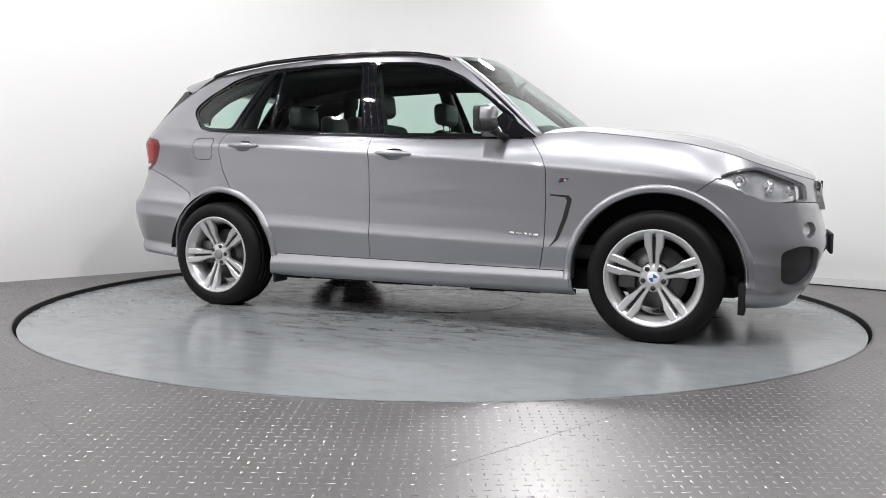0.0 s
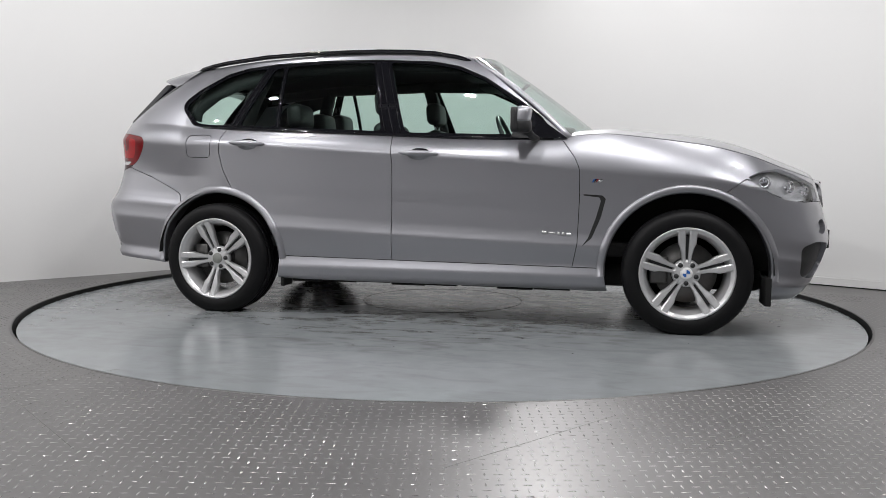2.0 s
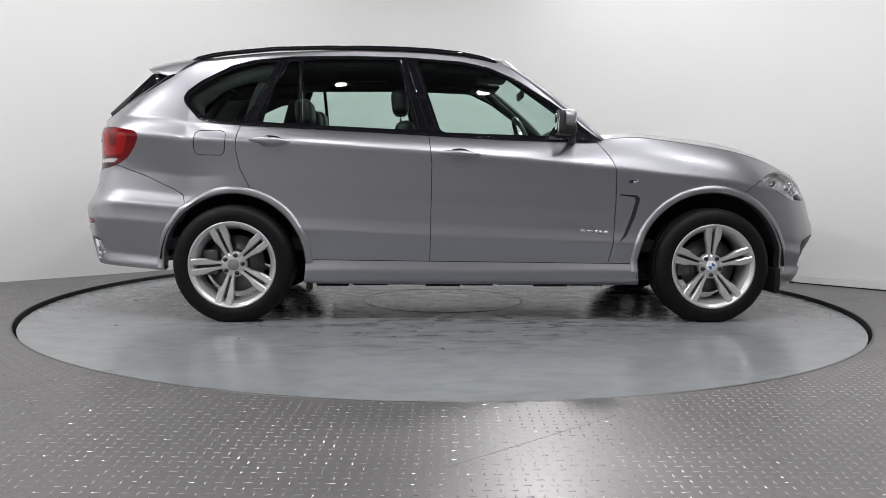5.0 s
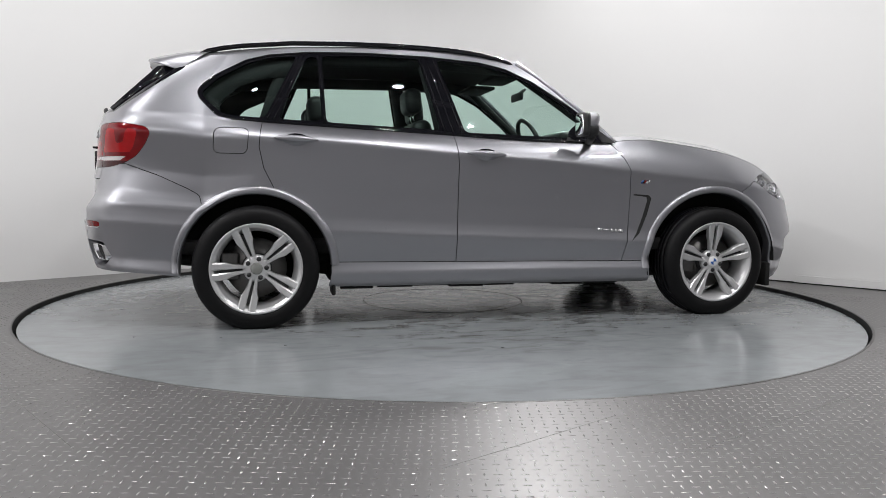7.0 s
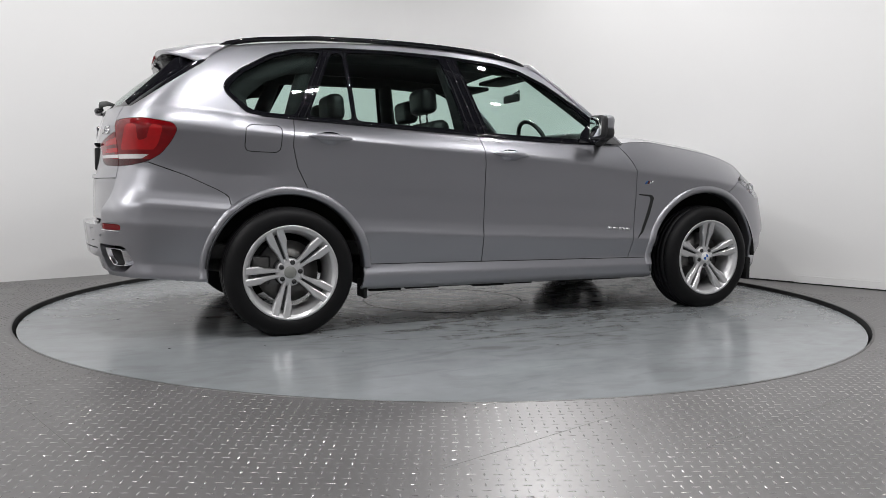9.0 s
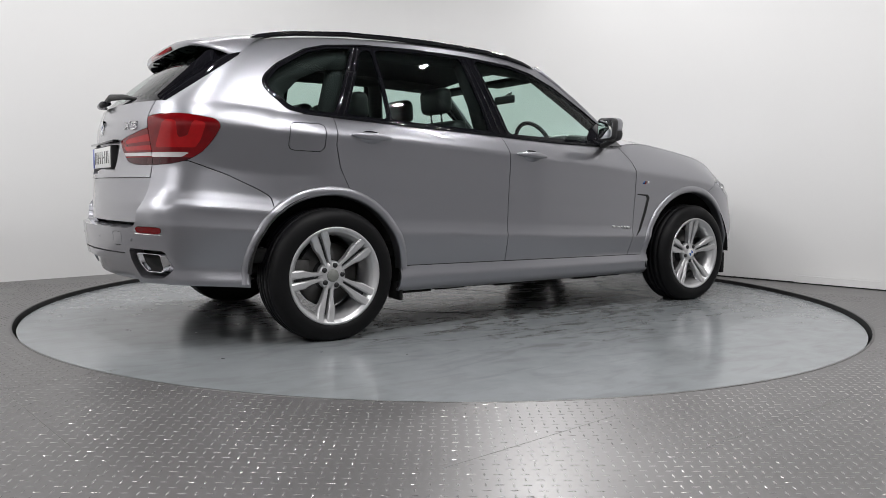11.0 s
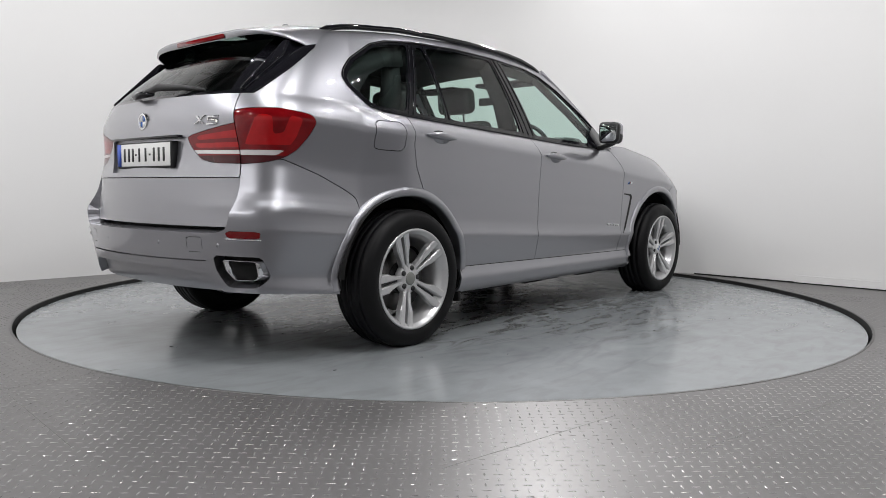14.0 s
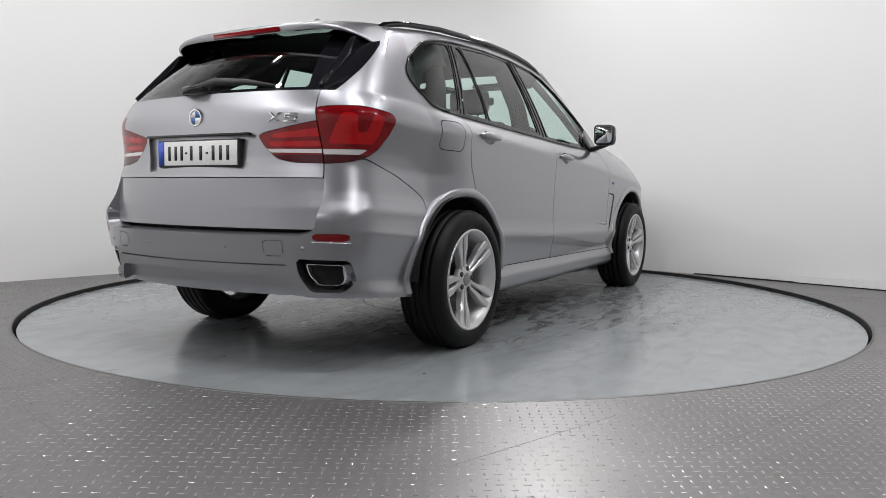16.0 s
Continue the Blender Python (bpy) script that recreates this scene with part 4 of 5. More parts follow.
def spoiler():
    fx = curve([(0, -2.112), (0.5, -2.108), (0.75, -2.09), (0.88, -2.055), (0.95, -1.985), (1.0, -1.885)])
    fy = curve([(0, 0), (0.5, 0.29), (0.75, 0.44), (0.88, 0.54), (0.95, 0.60), (1.0, 0.635)])
    fz = curve([(0, 1.588), (0.5, 1.584), (0.75, 1.574), (0.88, 1.554), (0.95, 1.528), (1.0, 1.494)])
    V, n = [], 61
    for i in range(n):
        w = -1 + 2 * i / (n - 1)
        a, s = abs(w), (1 if w > 0 else -1)
        f = np.array([-1.70, 0.578 * w, 1.622 + 0.046 * (1 - a ** 2.4)])
        r = np.array([float(fx(a)), s * float(fy(a)), float(fz(a))])
        t = 0.030 * (1 - a ** 3) + 0.004
        for q in (0, 0.2, 0.4, 0.6, 0.8, 0.93):
            p = f + (r - f) * q
            V.append((p[0], p[1], p[2] + 0.012 * math.sin(q * math.pi) + 0.004))
        V.append(tuple(r + np.array([0, 0, 0.002])))
        V.append((r[0] - 0.002, r[1], r[2] - 0.006))
        V.append((r[0] + 0.008, r[1] * 0.995, r[2] - t))
        V.append((r[0] + 0.10, r[1] * 0.97, r[2] - t * 0.95))
        V.append((r[0] + 0.24, r[1] * 0.95, r[2] - t * 0.4 + 0.012))
    m = 11
    F = grid_faces(n, m)
    top = [f for k, f in enumerate(F) if k % (m - 1) < 8]
    under = [f for k, f in enumerate(F) if k % (m - 1) >= 8]
    ob = mesh_object("roof_spoiler", *compact(V, top), PAINT, car, label="grey roof spoiler above the tail window")
    mesh_object("spoiler_underside", *compact(V, under), BLACK_GLOSS, ob)
    poly = [(-0.22, 1.550), (0.22, 1.550), (0.22, 1.572), (-0.22, 1.572)]
    part("brake_light", slab_bm(rounded(poly, 0.006), lambda u, v, h: (-2.104 - h - 0.10 * (v - 1.55), u, v + 0.006), 0.008), RED, ob, "red high brake light")
    for s in (-1, 1):
        blade = rounded([(-1.885, 1.498), (-1.96, 1.520), (-2.02, 1.518), (-2.285, 1.262), (-2.25, 1.246)], 0.012)
        part("air_blade", slab_bm(blade, lambda u, v, h: (u, s * (0.606 - 0.10 * (v - 1.24) + h), v), 0.012), BLACK_GLOSS, ob, "gloss black blade beside the tail window")
    bm = bmesh.new()
    prof = [(-1.62, 0.0), (-1.60, 0.022), (-1.575, 0.046), (-1.555, 0.052), (-1.53, 0.040), (-1.48, 0.012), (-1.45, 0.0)]
    for x, h in prof:
        wd = 0.022 * max(0.1, 1 - h / 0.07)
        for s in (-1, 1):
            bm.verts.new((x, s * 0.022, 1.690))
            bm.verts.new((x, s * 0.005, 1.695 + h))
    bmesh.ops.convex_hull(bm, input=bm.verts)
    part("aerial_fin", bm, PAINT, car)


spoiler()


def tail_fittings():
    # plate: white with dark bars in a black holder
    holder = part("number_plate", box_bm((-2.442, -0.278, 0.902), (-2.395, 0.248, 1.029), 0.006), BLACK, TAILGATE, "white number plate in a black holder")
    part("plate_face", box_bm((-2.4455, -0.272, 0.912), (-2.4425, 0.242, 1.022), 0.001), WHITE_PLATE, holder)
    part("plate_band", box_bm((-2.4465, 0.202, 0.912), (-2.4456, 0.242, 1.022)), BLUE_PLATE, holder)
    for y in (0.166, 0.122, 0.082, 0.018, -0.044, -0.124, -0.170, -0.216):
        part("plate_bar", box_bm((-2.4465, y - 0.009, 0.934), (-2.4456, y + 0.009, 1.000)), BLACK, holder)
    for y in (0.052, -0.084):
        part("plate_bar", box_bm((-2.4465, y - 0.008, 0.963), (-2.4456, y + 0.008, 0.972)), BLACK, holder)
    part("grip_strip", box_bm((-2.442, -0.33, 1.042), (-2.405, 0.33, 1.054), 0.003), BLACK_GLOSS, TAILGATE)
    # roundel and model badge as plain shapes
    ex = float(tail_x(0, 1.129))
    V, F = lathe([(0.0001, 0.0), (0.030, 0.0), (0.032, -0.004), (0.040, -0.004), (0.042, 0.0), (0.042, 0.012)], 40, "y")
    round_ = mesh_object("roundel", [(ex - 0.004 + y, x, z + 1.129) for x, y, z in V], [tuple(reversed(f)) for f in F], CHROME, TAILGATE, label="round chrome badge with blue and white quarters")
    for q in range(4):
        pts = [(0, 0)] + [(0.029 * math.cos(q * math.pi / 2 + k * math.pi / 12), 0.029 * math.sin(q * math.pi / 2 + k * math.pi / 12)) for k in range(7)]
        part("badge_quarter", slab_bm(pts, lambda u, v, h: (ex - 0.0045 - h, u, 1.129 + v), 0.0015), BLUE if q % 2 else WHITE_PLATE, round_)
    for pts in ([(-0.395, 1.100), (-0.408, 1.100), (-0.458, 1.139), (-0.445, 1.139)], [(-0.400, 1.139), (-0.414, 1.139), (-0.452, 1.100), (-0.438, 1.100)],
                [(-0.470, 1.126), (-0.522, 1.126), (-0.524, 1.136), (-0.468, 1.136)], [(-0.470, 1.113), (-0.478, 1.113), (-0.476, 1.128), (-0.468, 1.128)],
                [(-0.470, 1.113), (-0.518, 1.113), (-0.518, 1.122), (-0.470, 1.122)], [(-0.510, 1.097), (-0.520, 1.097), (-0.522, 1.120), (-0.512, 1.120)], [(-0.466, 1.095), (-0.516, 1.095), (-0.516, 1.104), (-0.466, 1.104)]):
        part("badge_bar", slab_bm(pts, lambda u, v, h: on_tail((u + 0.395) * 1.12 - 0.408, v, h), 0.006), CHROME, TAILGATE)
    # wiper
    wip = part("tail_wiper", tube_bm([(-2.412, 0.06, 1.262), (-2.405, -0.10, 1.290), (-2.37, -0.26, 1.282), (-2.335, -0.40, 1.262)], [0.010, 0.013, 0.010, 0.005], 8, 1.4), BLACK, car, "black tail window wiper")
    part("wiper_cap", tube_bm([(-2.395, 0.11, 1.250), (-2.425, 0.07, 1.256), (-2.425, 0.0, 1.262), (-2.40, -0.05, 1.262)], [0.012, 0.022, 0.020, 0.010], 10, 0.9), BLACK_GLOSS, wip)
    for s in (-1, 1):
        part("reflector_trim", tube_bm([on_tail(s * (0.664 + 0.138 * k / 8), 0.5845 - 0.004 * k / 8, 0.001) for k in range(9)], 0.0028, 6), CHROME, REAR_BUMPER)
    # tailpipes
    for s in (-1, 1):
        pipe = rounded([(0.617, 0.488), (0.762, 0.484), (0.756, 0.412), (0.737, 0.392), (0.656, 0.392), (0.626, 0.436)], 0.014)
        bm = bmesh.new()
        ins = shrink(pipe, 0.0045)
        rows = []
        for ring, dx in ((pipe, 0.05), (pipe, 0.004), ([((a + c) / 2, (b + d) / 2) for (a, b), (c, d) in zip(pipe, ins)], -0.002), (ins, 0.004), (ins, 0.07)):
            rows.append([bm.verts.new((float(tail_x(u, v)) + 0.018 + dx, s * u, v)) for u, v in ring])
        for a, b in zip(rows, rows[1:]):
            for k in range(len(a)):
                bm.faces.new((a[k], a[(k + 1) % len(a)], b[(k + 1) % len(a)], b[k]))
        bmesh.ops.recalc_face_normals(bm, faces=bm.faces)
        p = part("tailpipe", bm, CHROME, car, "rectangular chrome tailpipe trim")
        part("pipe_bore", slab_bm(ins, lambda u, v, h: (float(tail_x(u, v)) + 0.046 - h, s * u, v), 0.004), LINER, p)


tail_fittings()


def flank_badges():
    for s in (-1, 1):
        slot = rounded([(0.885, 0.788), (0.992, 0.782), (1.012, 0.762), (0.985, 0.652), (0.935, 0.532), (0.882, 0.486), (0.916, 0.535), (0.958, 0.652), (0.984, 0.750), (0.976, 0.770), (0.885, 0.780)], 0.006, 3)
        part("side_vent", slab_bm(slot, lambda u, v, h: on_flank(u, v, h - 0.004, s), 0.0055), GAP, car, "dark hooked air vent slot", smooth=False)
        for x0, x1, z0, z1 in ((0.645, 0.678, 0.556, 0.572), (0.684, 0.728, 0.558, 0.566), (0.735, 0.757, 0.549, 0.567), (0.762, 0.784, 0.547, 0.565), (0.789, 0.822, 0.545, 0.563)):
            poly = [(x0, z0), (x1, z0 - 0.003), (x1 - 0.004, z1 - 0.003), (x0 + 0.004, z1)]
            part("badge_bar", slab_bm(poly, lambda u, v, h: on_flank(u, v, h, s), 0.004), ALLOY, car)
        for k, m in enumerate((BLUE, BLACK_GLOSS, RED, CHROME)):
            x0 = 0.936 + 0.010 * k + (0.003 if k == 3 else 0)
            x1 = x0 + (0.022 if k == 3 else 0.008)
            part("wing_badge_bar", slab_bm([(x0 - 0.006, 0.856), (x1 - 0.006, 0.856), (x1 + 0.006, 0.876), (x0 + 0.006, 0.876)], lambda u, v, h: on_flank(u, v, h, s), 0.004), m, car)


flank_badges()


def nose_fittings():
    for s in (-1, 1):
        ring = rounded([(0.035, 0.700), (0.29, 0.715), (0.335, 0.80), (0.30, 0.882), (0.05, 0.895), (0.030, 0.80)], 0.04)
        bm = bmesh.new()
        ins = shrink(ring, 0.016)
        rows = []
        for rr, dx in ((ring, -0.02), (ring, 0.022), (ins, 0.026), (ins, -0.02)):
            rows.append([bm.verts.new((float(nose_x(u, v)) + dx, s * u, v)) for u, v in rr])
        for a, b in zip(rows, rows[1:]):
            for k in range(len(a)):
                bm.faces.new((a[k], a[(k + 1) % len(a)], b[(k + 1) % len(a)], b[k]))
        bmesh.ops.recalc_face_normals(bm, faces=bm.faces)
        g = part("grille", bm, CHROME, car, "chrome-framed upright double grille")
        part("grille_back", slab_bm(ins, lambda u, v, h: (float(nose_x(u, v)) + 0.004 + h, s * u, v), 0.003), GAP, g)
        for k in range(7):
            y = 0.065 + 0.034 * k
            part("grille_slat", box_bm((float(nose_x(y, 0.8)) + 0.004, s * y - 0.004, 0.72), (float(nose_x(y, 0.8)) + 0.02, s * y + 0.004, 0.875), 0.002), BLACK_GLOSS, g)
        # lamp insides
        for u, v, r in ((1.90, 0.862, 0.034), (2.03, 0.838, 0.036), (2.13, 0.815, 0.03)):
            yy = float(flank(u, v)) - 0.035
            V, F = lathe([(0.0001, 0.012), (r * 0.5, 0.006), (r * 0.8, -0.004), (r, 0.004), (r, 0.02)], 24)
            m = Matrix.Translation((u - 0.03, s * yy, v)) @ Matrix.Rotation(s * radians(-55 if u > 2 else -25) * -1, 4, "Z")
            mesh_object("lamp_cup", [m @ Vector((x, y if s < 0 else -y, z)) for x, y, z in V], F, CHROME, car)
    part("number_plate", box_bm((2.335, -0.26, 0.465), (2.352, 0.26, 0.58), 0.004), BLACK, car, "front number plate in a black holder")


nose_fittings()


# ---- car: cabin ----
def cushion(lo, hi, bevel, rot, at, name, mat, parent):
    bm = box_bm(lo, hi, bevel, 4)
    bmesh.ops.transform(bm, matrix=Matrix.Translation(at) @ Matrix.Rotation(radians(rot), 4, "Y"), verts=bm.verts)
    return part(name, bm, mat, parent)


def seat(x, y, w, top, head_z, tilt, name, back=True):
    s = new(name)
    s.parent = car
    tagged(s, "black leather seat with a headrest")
    cushion((-0.27, -w / 2, -0.08), (0.27, w / 2, 0.08), 0.05, -4, (x + 0.24, y, 0.80), "seat_cushion", LEATHER, s)
    h = top - 0.80
    cushion((-0.065, -w / 2, 0), (0.065, w / 2, h), 0.055, -tilt, (x + 0.10, y, 0.80), "backrest", LEATHER, s)
    hx = x + 0.10 - math.tan(radians(tilt)) * (head_z - 0.80)
    cushion((-0.055, -0.135, -0.08), (0.055, 0.135, 0.085), 0.045, -tilt * 0.4, (hx + 0.01, y, head_z), "headrest", LEATHER, s)
    for d in (-0.06, 0.06):
        part("headrest_post", tube_bm([(hx + 0.01, y + d, head_z - 0.06), (hx + 0.02, y + d, top - 0.03)], 0.007, 8), CHROME, s)


def cabin():
    for y in (-0.37, 0.37):
        seat(-0.44 if y < 0 else -0.28, y, 0.50, 1.26, 1.375, 14, "front_seat")
    for y in (-0.40, 0.0, 0.40):
        seat(-1.10, y, 0.40, 1.20, 1.30 if y else 1.27, 12, "rear_seat")
    part("cabin_floor", box_bm((-2.15, -0.80, 0.42), (1.25, 0.80, 0.50), 0.02), LINER, car)
    part("load_cover", box_bm((-2.28, -0.62, 1.08), (-1.40, 0.62, 1.11), 0.01), LEATHER, car)
    part("underbody", box_bm((-1.05, -0.72, 0.235), (1.90, 0.72, 0.36), 0.04), LINER, car)
    part("boot_floor", box_bm((-2.2, -0.62, 0.34), (-1.0, 0.62, 0.45), 0.04), LINER, car)
    part("engine_bay", box_bm((1.02, -0.56, 0.35), (2.10, 0.56, 0.85), 0.04), LINER, car)
    # dashboard
    bm = bmesh.new()
    prof = [(0.48, 0.80), (0.46, 1.00), (0.50, 1.085), (0.58, 1.115), (0.80, 1.125), (1.0, 1.135), (1.0, 0.80)]
    rows = [[bm.verts.new((x, y, z)) for x, z in prof] for y in (-0.76, 0.76)]
    for k in range(len(prof)):
        bm.faces.new((rows[0][k], rows[0][(k + 1) % 7], rows[1][(k + 1) % 7], rows[1][k]))
    bm.faces.new(rows[0]), bm.faces.new(list(reversed(rows[1])))
    bmesh.ops.recalc_face_normals(bm, faces=bm.faces)
    part("dashboard", bm, LEATHER, car)
    part("instrument_hood", box_bm((0.50, -0.58, 1.06), (0.82, -0.16, 1.205), 0.05, 4), LEATHER, car)
    # steering wheel
    tilt = Matrix.Translation((0.37, -0.37, 1.115)) @ Matrix.Rotation(radians(-24), 4, "Y")
    ring = [tilt @ Vector((0, 0.182 * math.cos(a), 0.182 * math.sin(a))) for a in (2 * math.pi * k / 40 for k in range(41))]
    sw = part("steering_wheel", tube_bm(ring, 0.015, 10), LEATHER, car, "black leather steering wheel")
    bm = box_bm((-0.02, -0.075, -0.06), (0.03, 0.075, 0.05), 0.02, 3)
    bmesh.ops.transform(bm, matrix=tilt, verts=bm.verts)
    part("steering_boss", bm, LEATHER, sw)
    for a in (0, math.pi, -math.pi / 2):
        p, q = Vector((0.005, 0.06 * math.cos(a), 0.05 * math.sin(a))), Vector((0, 0.18 * math.cos(a), 0.18 * math.sin(a)))
        part("steering_spoke", tube_bm([tilt @ p, tilt @ q], 0.014, 8), STEEL, sw)
    for s in (-1, 1):
        part("sun_visor", box_bm((0.06, min(s * 0.10, s * 0.50), 1.545), (0.25, max(s * 0.10, s * 0.50), 1.572), 0.01), HEADLINER, car)
    part("cabin_mirror", box_bm((0.375, -0.115, 1.455), (0.40, 0.115, 1.515), 0.012, 3), BLACK, car)
    part("mirror_stalk", tube_bm([(0.39, 0, 1.50), (0.45, 0, 1.545)], 0.012, 8), BLACK, car)
    # pillars' inner trim
    for s in (-1, 1):
        part("pillar_trim", tube_bm([(-0.29, s * 0.70, 1.05), (-0.36, s * 0.655, 1.35), (-0.42, s * 0.56, 1.60)], [0.06, 0.055, 0.05], 10), HEADLINER, car)
        part("pillar_trim", tube_bm([(-1.42, s * 0.68, 1.10), (-1.34, s * 0.63, 1.38), (-1.26, s * 0.54, 1.60)], [0.06, 0.055, 0.05], 10), HEADLINER, car)
        part("pillar_trim", tube_bm([(-2.12, s * 0.58, 1.20), (-1.97, s * 0.56, 1.36), (-1.80, s * 0.50, 1.54)], [0.035, 0.035, 0.03], 10), HEADLINER, car)
        part("pillar_trim", tube_bm([(0.76, s * 0.735, 1.13), (0.46, s * 0.645, 1.36), (0.16, s * 0.53, 1.59)], 0.026, 10), HEADLINER, car)
        part("roof_trim", tube_bm([(0.12, s * 0.54, 1.590), (-0.4, s * 0.555, 1.61), (-1.2, s * 0.54, 1.595), (-1.75, s * 0.50, 1.535)], 0.04, 10), HEADLINER, car)
        part("mud_flap", box_bm((1.890, s * 0.775 - 0.09, 0.172), (1.925, s * 0.775 + 0.09, 0.33), 0.006), LINER, car)
        part("mud_flap", box_bm((-1.035, s * 0.80 - 0.07, 0.175), (-1.012, s * 0.80 + 0.07, 0.28), 0.008), LINER, car)
        for k in range(9):
            x0 = -0.98 + 0.225 * k
            part("underbody_edge", box_bm((x0, s * 0.79 - 0.02, 0.205 + 0.005 * (k % 3)), (x0 + (0.22 if k % 4 else 0.20), s * 0.79 + 0.02, 0.245), 0.006), LINER, car)
        part("silencer", tube_bm([(-2.12, s * 0.64, 0.42), (-2.0, s * 0.60, 0.40), (-1.7, s * 0.5, 0.36)], 0.05, 10), STEEL, car)
        part("axle_arm", tube_bm([(-1.4665, s * 0.80, 0.32), (-1.4665, s * 0.2, 0.33)], 0.05, 8), BLACK, car)
        part("axle_arm", tube_bm([(1.4665, s * 0.80, 0.32), (1.4665, s * 0.2, 0.33)], 0.05, 8), BLACK, car)


cabin()


# ---- floor: raised bars of the tread plate, seams, ring ----
def tread():
    step = 0.0375
    V, F = [], []
    rng = random.Random(4)
    nx, ny = int(8.4 / step), int(5.2 / step)
    for i in range(nx):
        for j in range(ny):
            x, y = -4.2 + i * step, -4.3 + j * step
            if math.hypot(x - CENTRE[0], y - CENTRE[1]) < RADIUS + 0.05 or y > 3.93 - abs(x + 0.22) * 1.02:
                continue
            along = (i + j) % 2
            l, w, h = 0.0145, 0.0034, 0.0015 * rng.uniform(0.5, 1.05)
            dx, dy = (l, 0) if along else (0, l)
            px, py = (0, w) if along else (w, 0)
            k = len(V)
            V += [(x - dx, y - dy, 0.0001), (x + px, y + py, 0.0001), (x + dx, y + dy, 0.0001), (x - px, y - py, 0.0001), (x - dx * 0.45, y - dy * 0.45, h), (x + dx * 0.45, y + dy * 0.45, h)]
            if along:
                F += [(k + 4, k + 3, k + 2, k + 5), (k + 1, k + 4, k + 5, k + 2), (k, k + 3, k + 4), (k, k + 4, k + 1)]
            else:
                F += [(k + 4, k + 5, k + 2, k + 3)[::-1], (k + 1, k + 2, k + 5, k + 4)[::-1], (k, k + 3, k + 4)[::-1], (k, k + 4, k + 1)[::-1]]
    V = [(x, y, z + FLOOR_Z) for x, y, z in V]
    ob = mesh_object("tread_bars", V, F, BAR_STEEL)
    ob.data.polygons.foreach_set("use_smooth", [False] * len(ob.data.polygons))
    bm = bmesh.new()
    bm.from_mesh(ob.data)
    bmesh.ops.recalc_face_normals(bm, faces=bm.faces)
    for f in bm.faces:
        if f.normal.z < 0:
            f.normal_flip()
    bm.to_mesh(ob.data)
    bm.free()
    tagged(ob, "raised lens-shaped bars of the steel tread plate", "tread plate", kind="stuff")


tread()


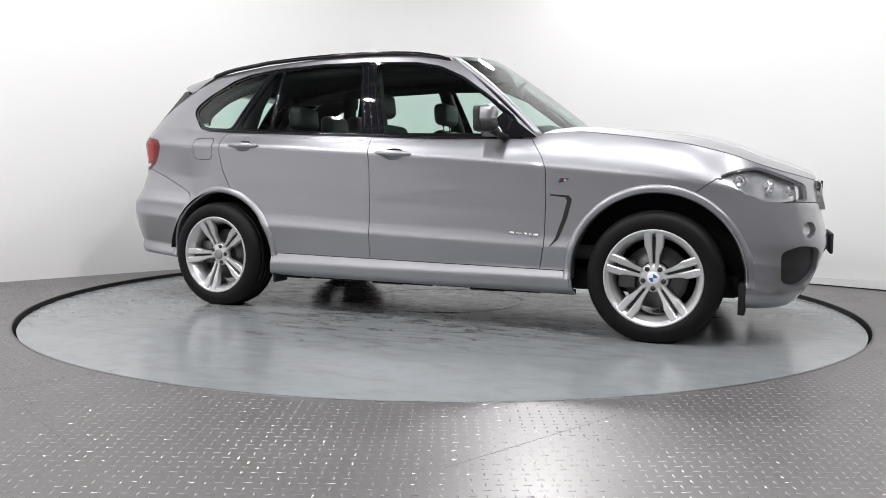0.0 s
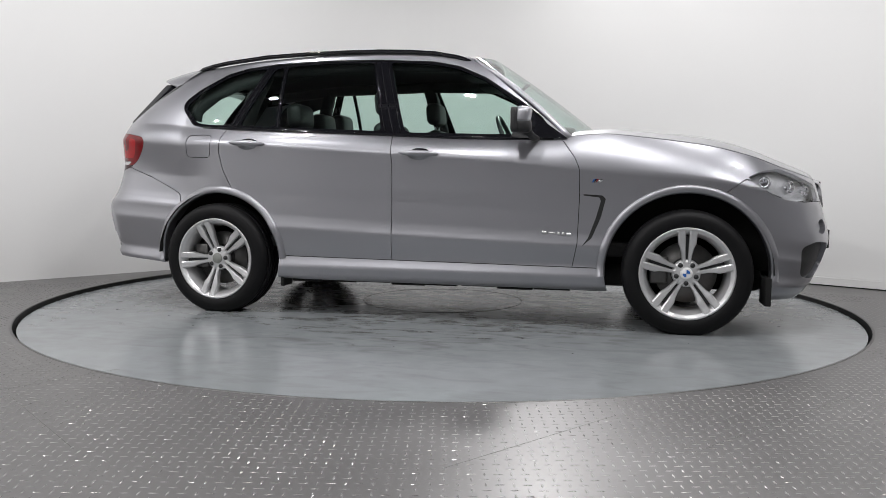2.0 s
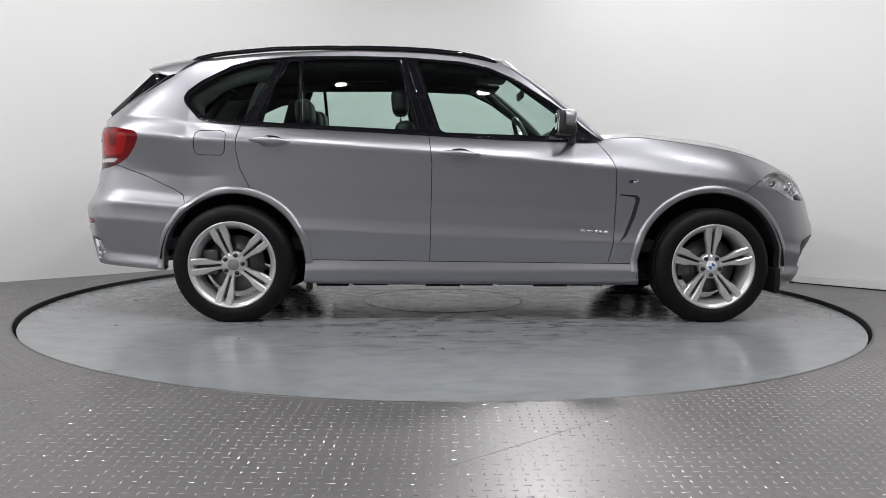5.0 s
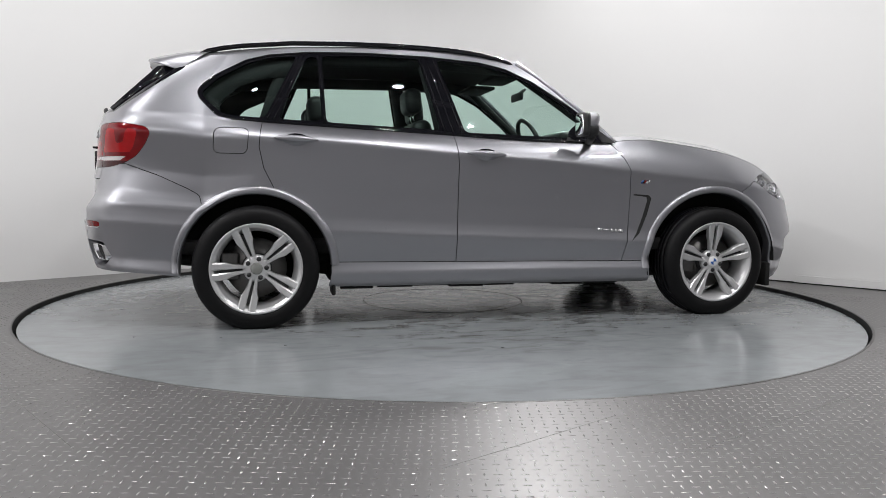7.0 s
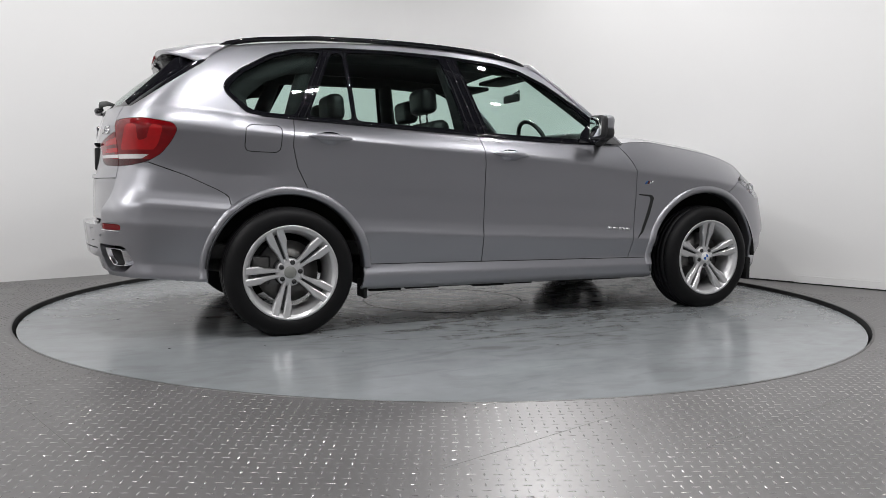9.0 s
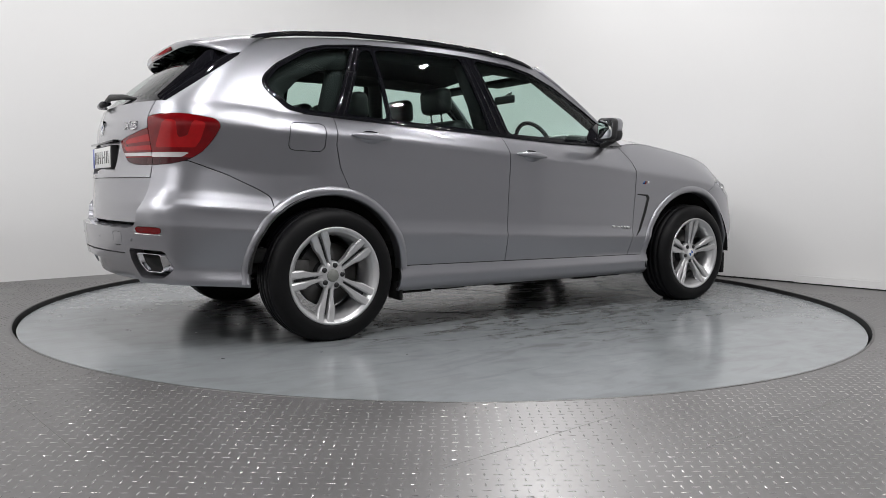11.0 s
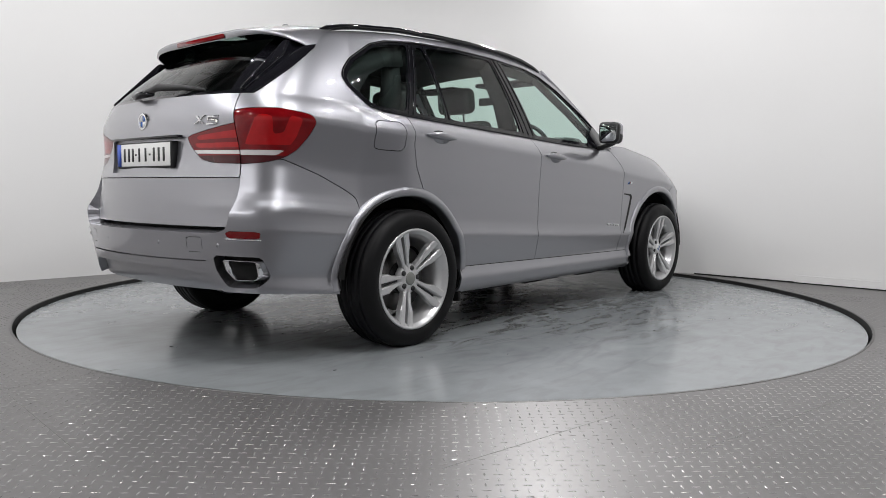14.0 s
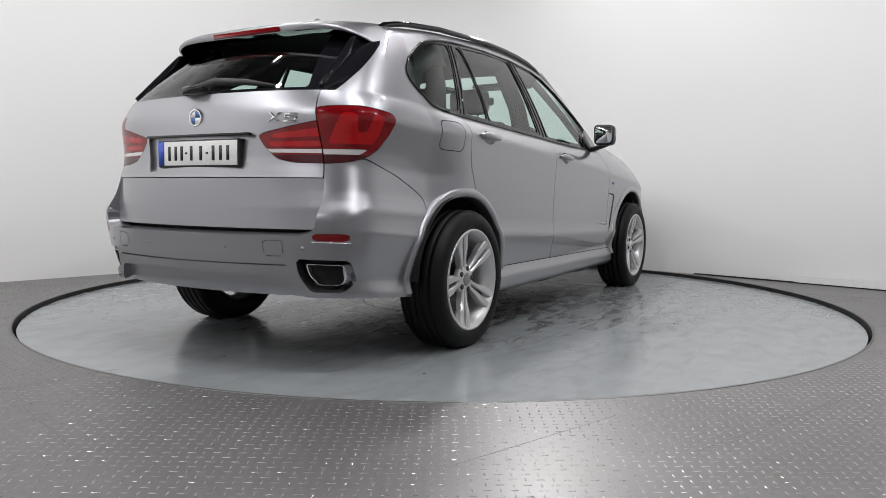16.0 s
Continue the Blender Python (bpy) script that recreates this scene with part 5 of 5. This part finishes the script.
def floor_details():
    for a, b in (((0.0, -3.33), (0.62, -2.80)), ((0.70, -3.24), (1.62, -2.52)), ((-1.72, -2.58), (-1.15, -3.2)), ((-1.95, -2.73), (-1.45, -2.17))):
        d = Vector((b[0] - a[0], b[1] - a[1], 0))
        n = d.normalized().cross(Vector((0, 0, 1))) * 0.0011
        A, B = Vector((a[0] * 0.968, a[1] * 0.968 - 0.17, FLOOR_Z + 0.0006)), Vector((b[0] * 0.968, b[1] * 0.968 - 0.17, FLOOR_Z + 0.0006))
        V = [A - n, A + n, B + n, B - n] + [p - Vector((0, 0, 0.0006)) for p in (A - n, A + n, B + n, B - n)]
        ob = mesh_object("plate_seam", V, [(0, 1, 2, 3)[::-1], (0, 4, 5, 1), (1, 5, 6, 2), (2, 6, 7, 3), (3, 7, 4, 0)], SEAM, smooth=False)
        tagged(ob, "dark seam between two floor plates", "seam", kind="structure")
    R = RADIUS + 0.018
    ring = mesh_object("floor_ring", *lathe([(R - 0.001, FLOOR_Z - 0.004), (R - 0.001, FLOOR_Z + 0.001), (R + 0.012, FLOOR_Z + 0.001), (R + 0.0125, FLOOR_Z)], 160, "z"), STEEL)
    ring.location = (*CENTRE, 0)
    tagged(ring, "steel edging ring round the turntable", "edging", kind="structure")
    # dark joint along the right-hand wall's foot
    a, b = Vector((2.35, 1.600)), Vector((6.3, -2.036))
    d = (b - a).normalized()
    n = Vector((-d.y, d.x)) * -0.012
    V = [(a.x, a.y, 0.02), (b.x, b.y, 0.02), (b.x, b.y, 0.038), (a.x, a.y, 0.038)]
    V += [(x + n.x, y + n.y, z) for x, y, z in V]
    base = mesh_object("baseboard", V, [(4, 5, 6, 7), (7, 6, 2, 3), (0, 4, 7, 3), (1, 2, 6, 5)], GAP, smooth=False)
    tagged(base, "dark joint along the foot of the wall", "baseboard", kind="structure")
    # white skirting along the far stretch of that wall
    a, b = Vector((3.01, 0.98)), Vector((6.3, -2.04))
    V = [(a.x, a.y, 0.036), (b.x, b.y, 0.036), (b.x, b.y, 0.098), (a.x, a.y, 0.098)]
    V += [(x + n.x * 1.6, y + n.y * 1.6, z) for x, y, z in V]
    skirt = mesh_object("baseboard", V, [(4, 5, 6, 7), (7, 6, 2, 3), (0, 4, 7, 3), (1, 2, 6, 5)], WALL, smooth=False)
    tagged(skirt, "white painted skirting along the wall", "baseboard", kind="structure")
    # centre cover of the turntable
    V, F = lathe([(0.575, -0.001), (0.5755, 0.0004), (0.580, 0.0004), (0.5805, -0.001)], 96, "z")
    mesh_object("centre_cover", V, [tuple(reversed(f)) for f in F], GAP, turntable, label="dark ring of the centre cover")
    rng = random.Random(8)
    for _ in range(34):
        a, r = rng.uniform(0, 6.28), rng.uniform(1.2, 2.6)
        bm = bmesh.new()
        bmesh.ops.create_icosphere(bm, subdivisions=1, radius=rng.uniform(0.003, 0.007), matrix=pose(r * math.cos(a), r * math.sin(a), 0.0) @ Matrix.Diagonal((1.6, 1, 0.25, 1)))
        part("crumb", bm, GAP if rng.random() < 0.75 else WHITE_PLATE, turntable)


floor_details()


# ---- what moves ----
def motions():
    turn = [(0.0, -23.83), (0.5, -21.2), (1.5, -15.97), (3.5, -5.32), (4.0, -2.63), (7.0, 13.2), (8.5, 21.0), (9.0, 23.63), (11.5, 36.5), (12.5, 41.69), (13.5, 46.86), (14.5, 52.02), (16.0, 59.91)]
    walk(car, [(t, pose(0, 0, 0, 0, 0, a) @ pose(0.1424, 0.0068, 0)) for t, a in turn])
    walk(turntable, [(t, pose(*CENTRE, 0, 0, 0, a)) for t, a in turn])


motions()
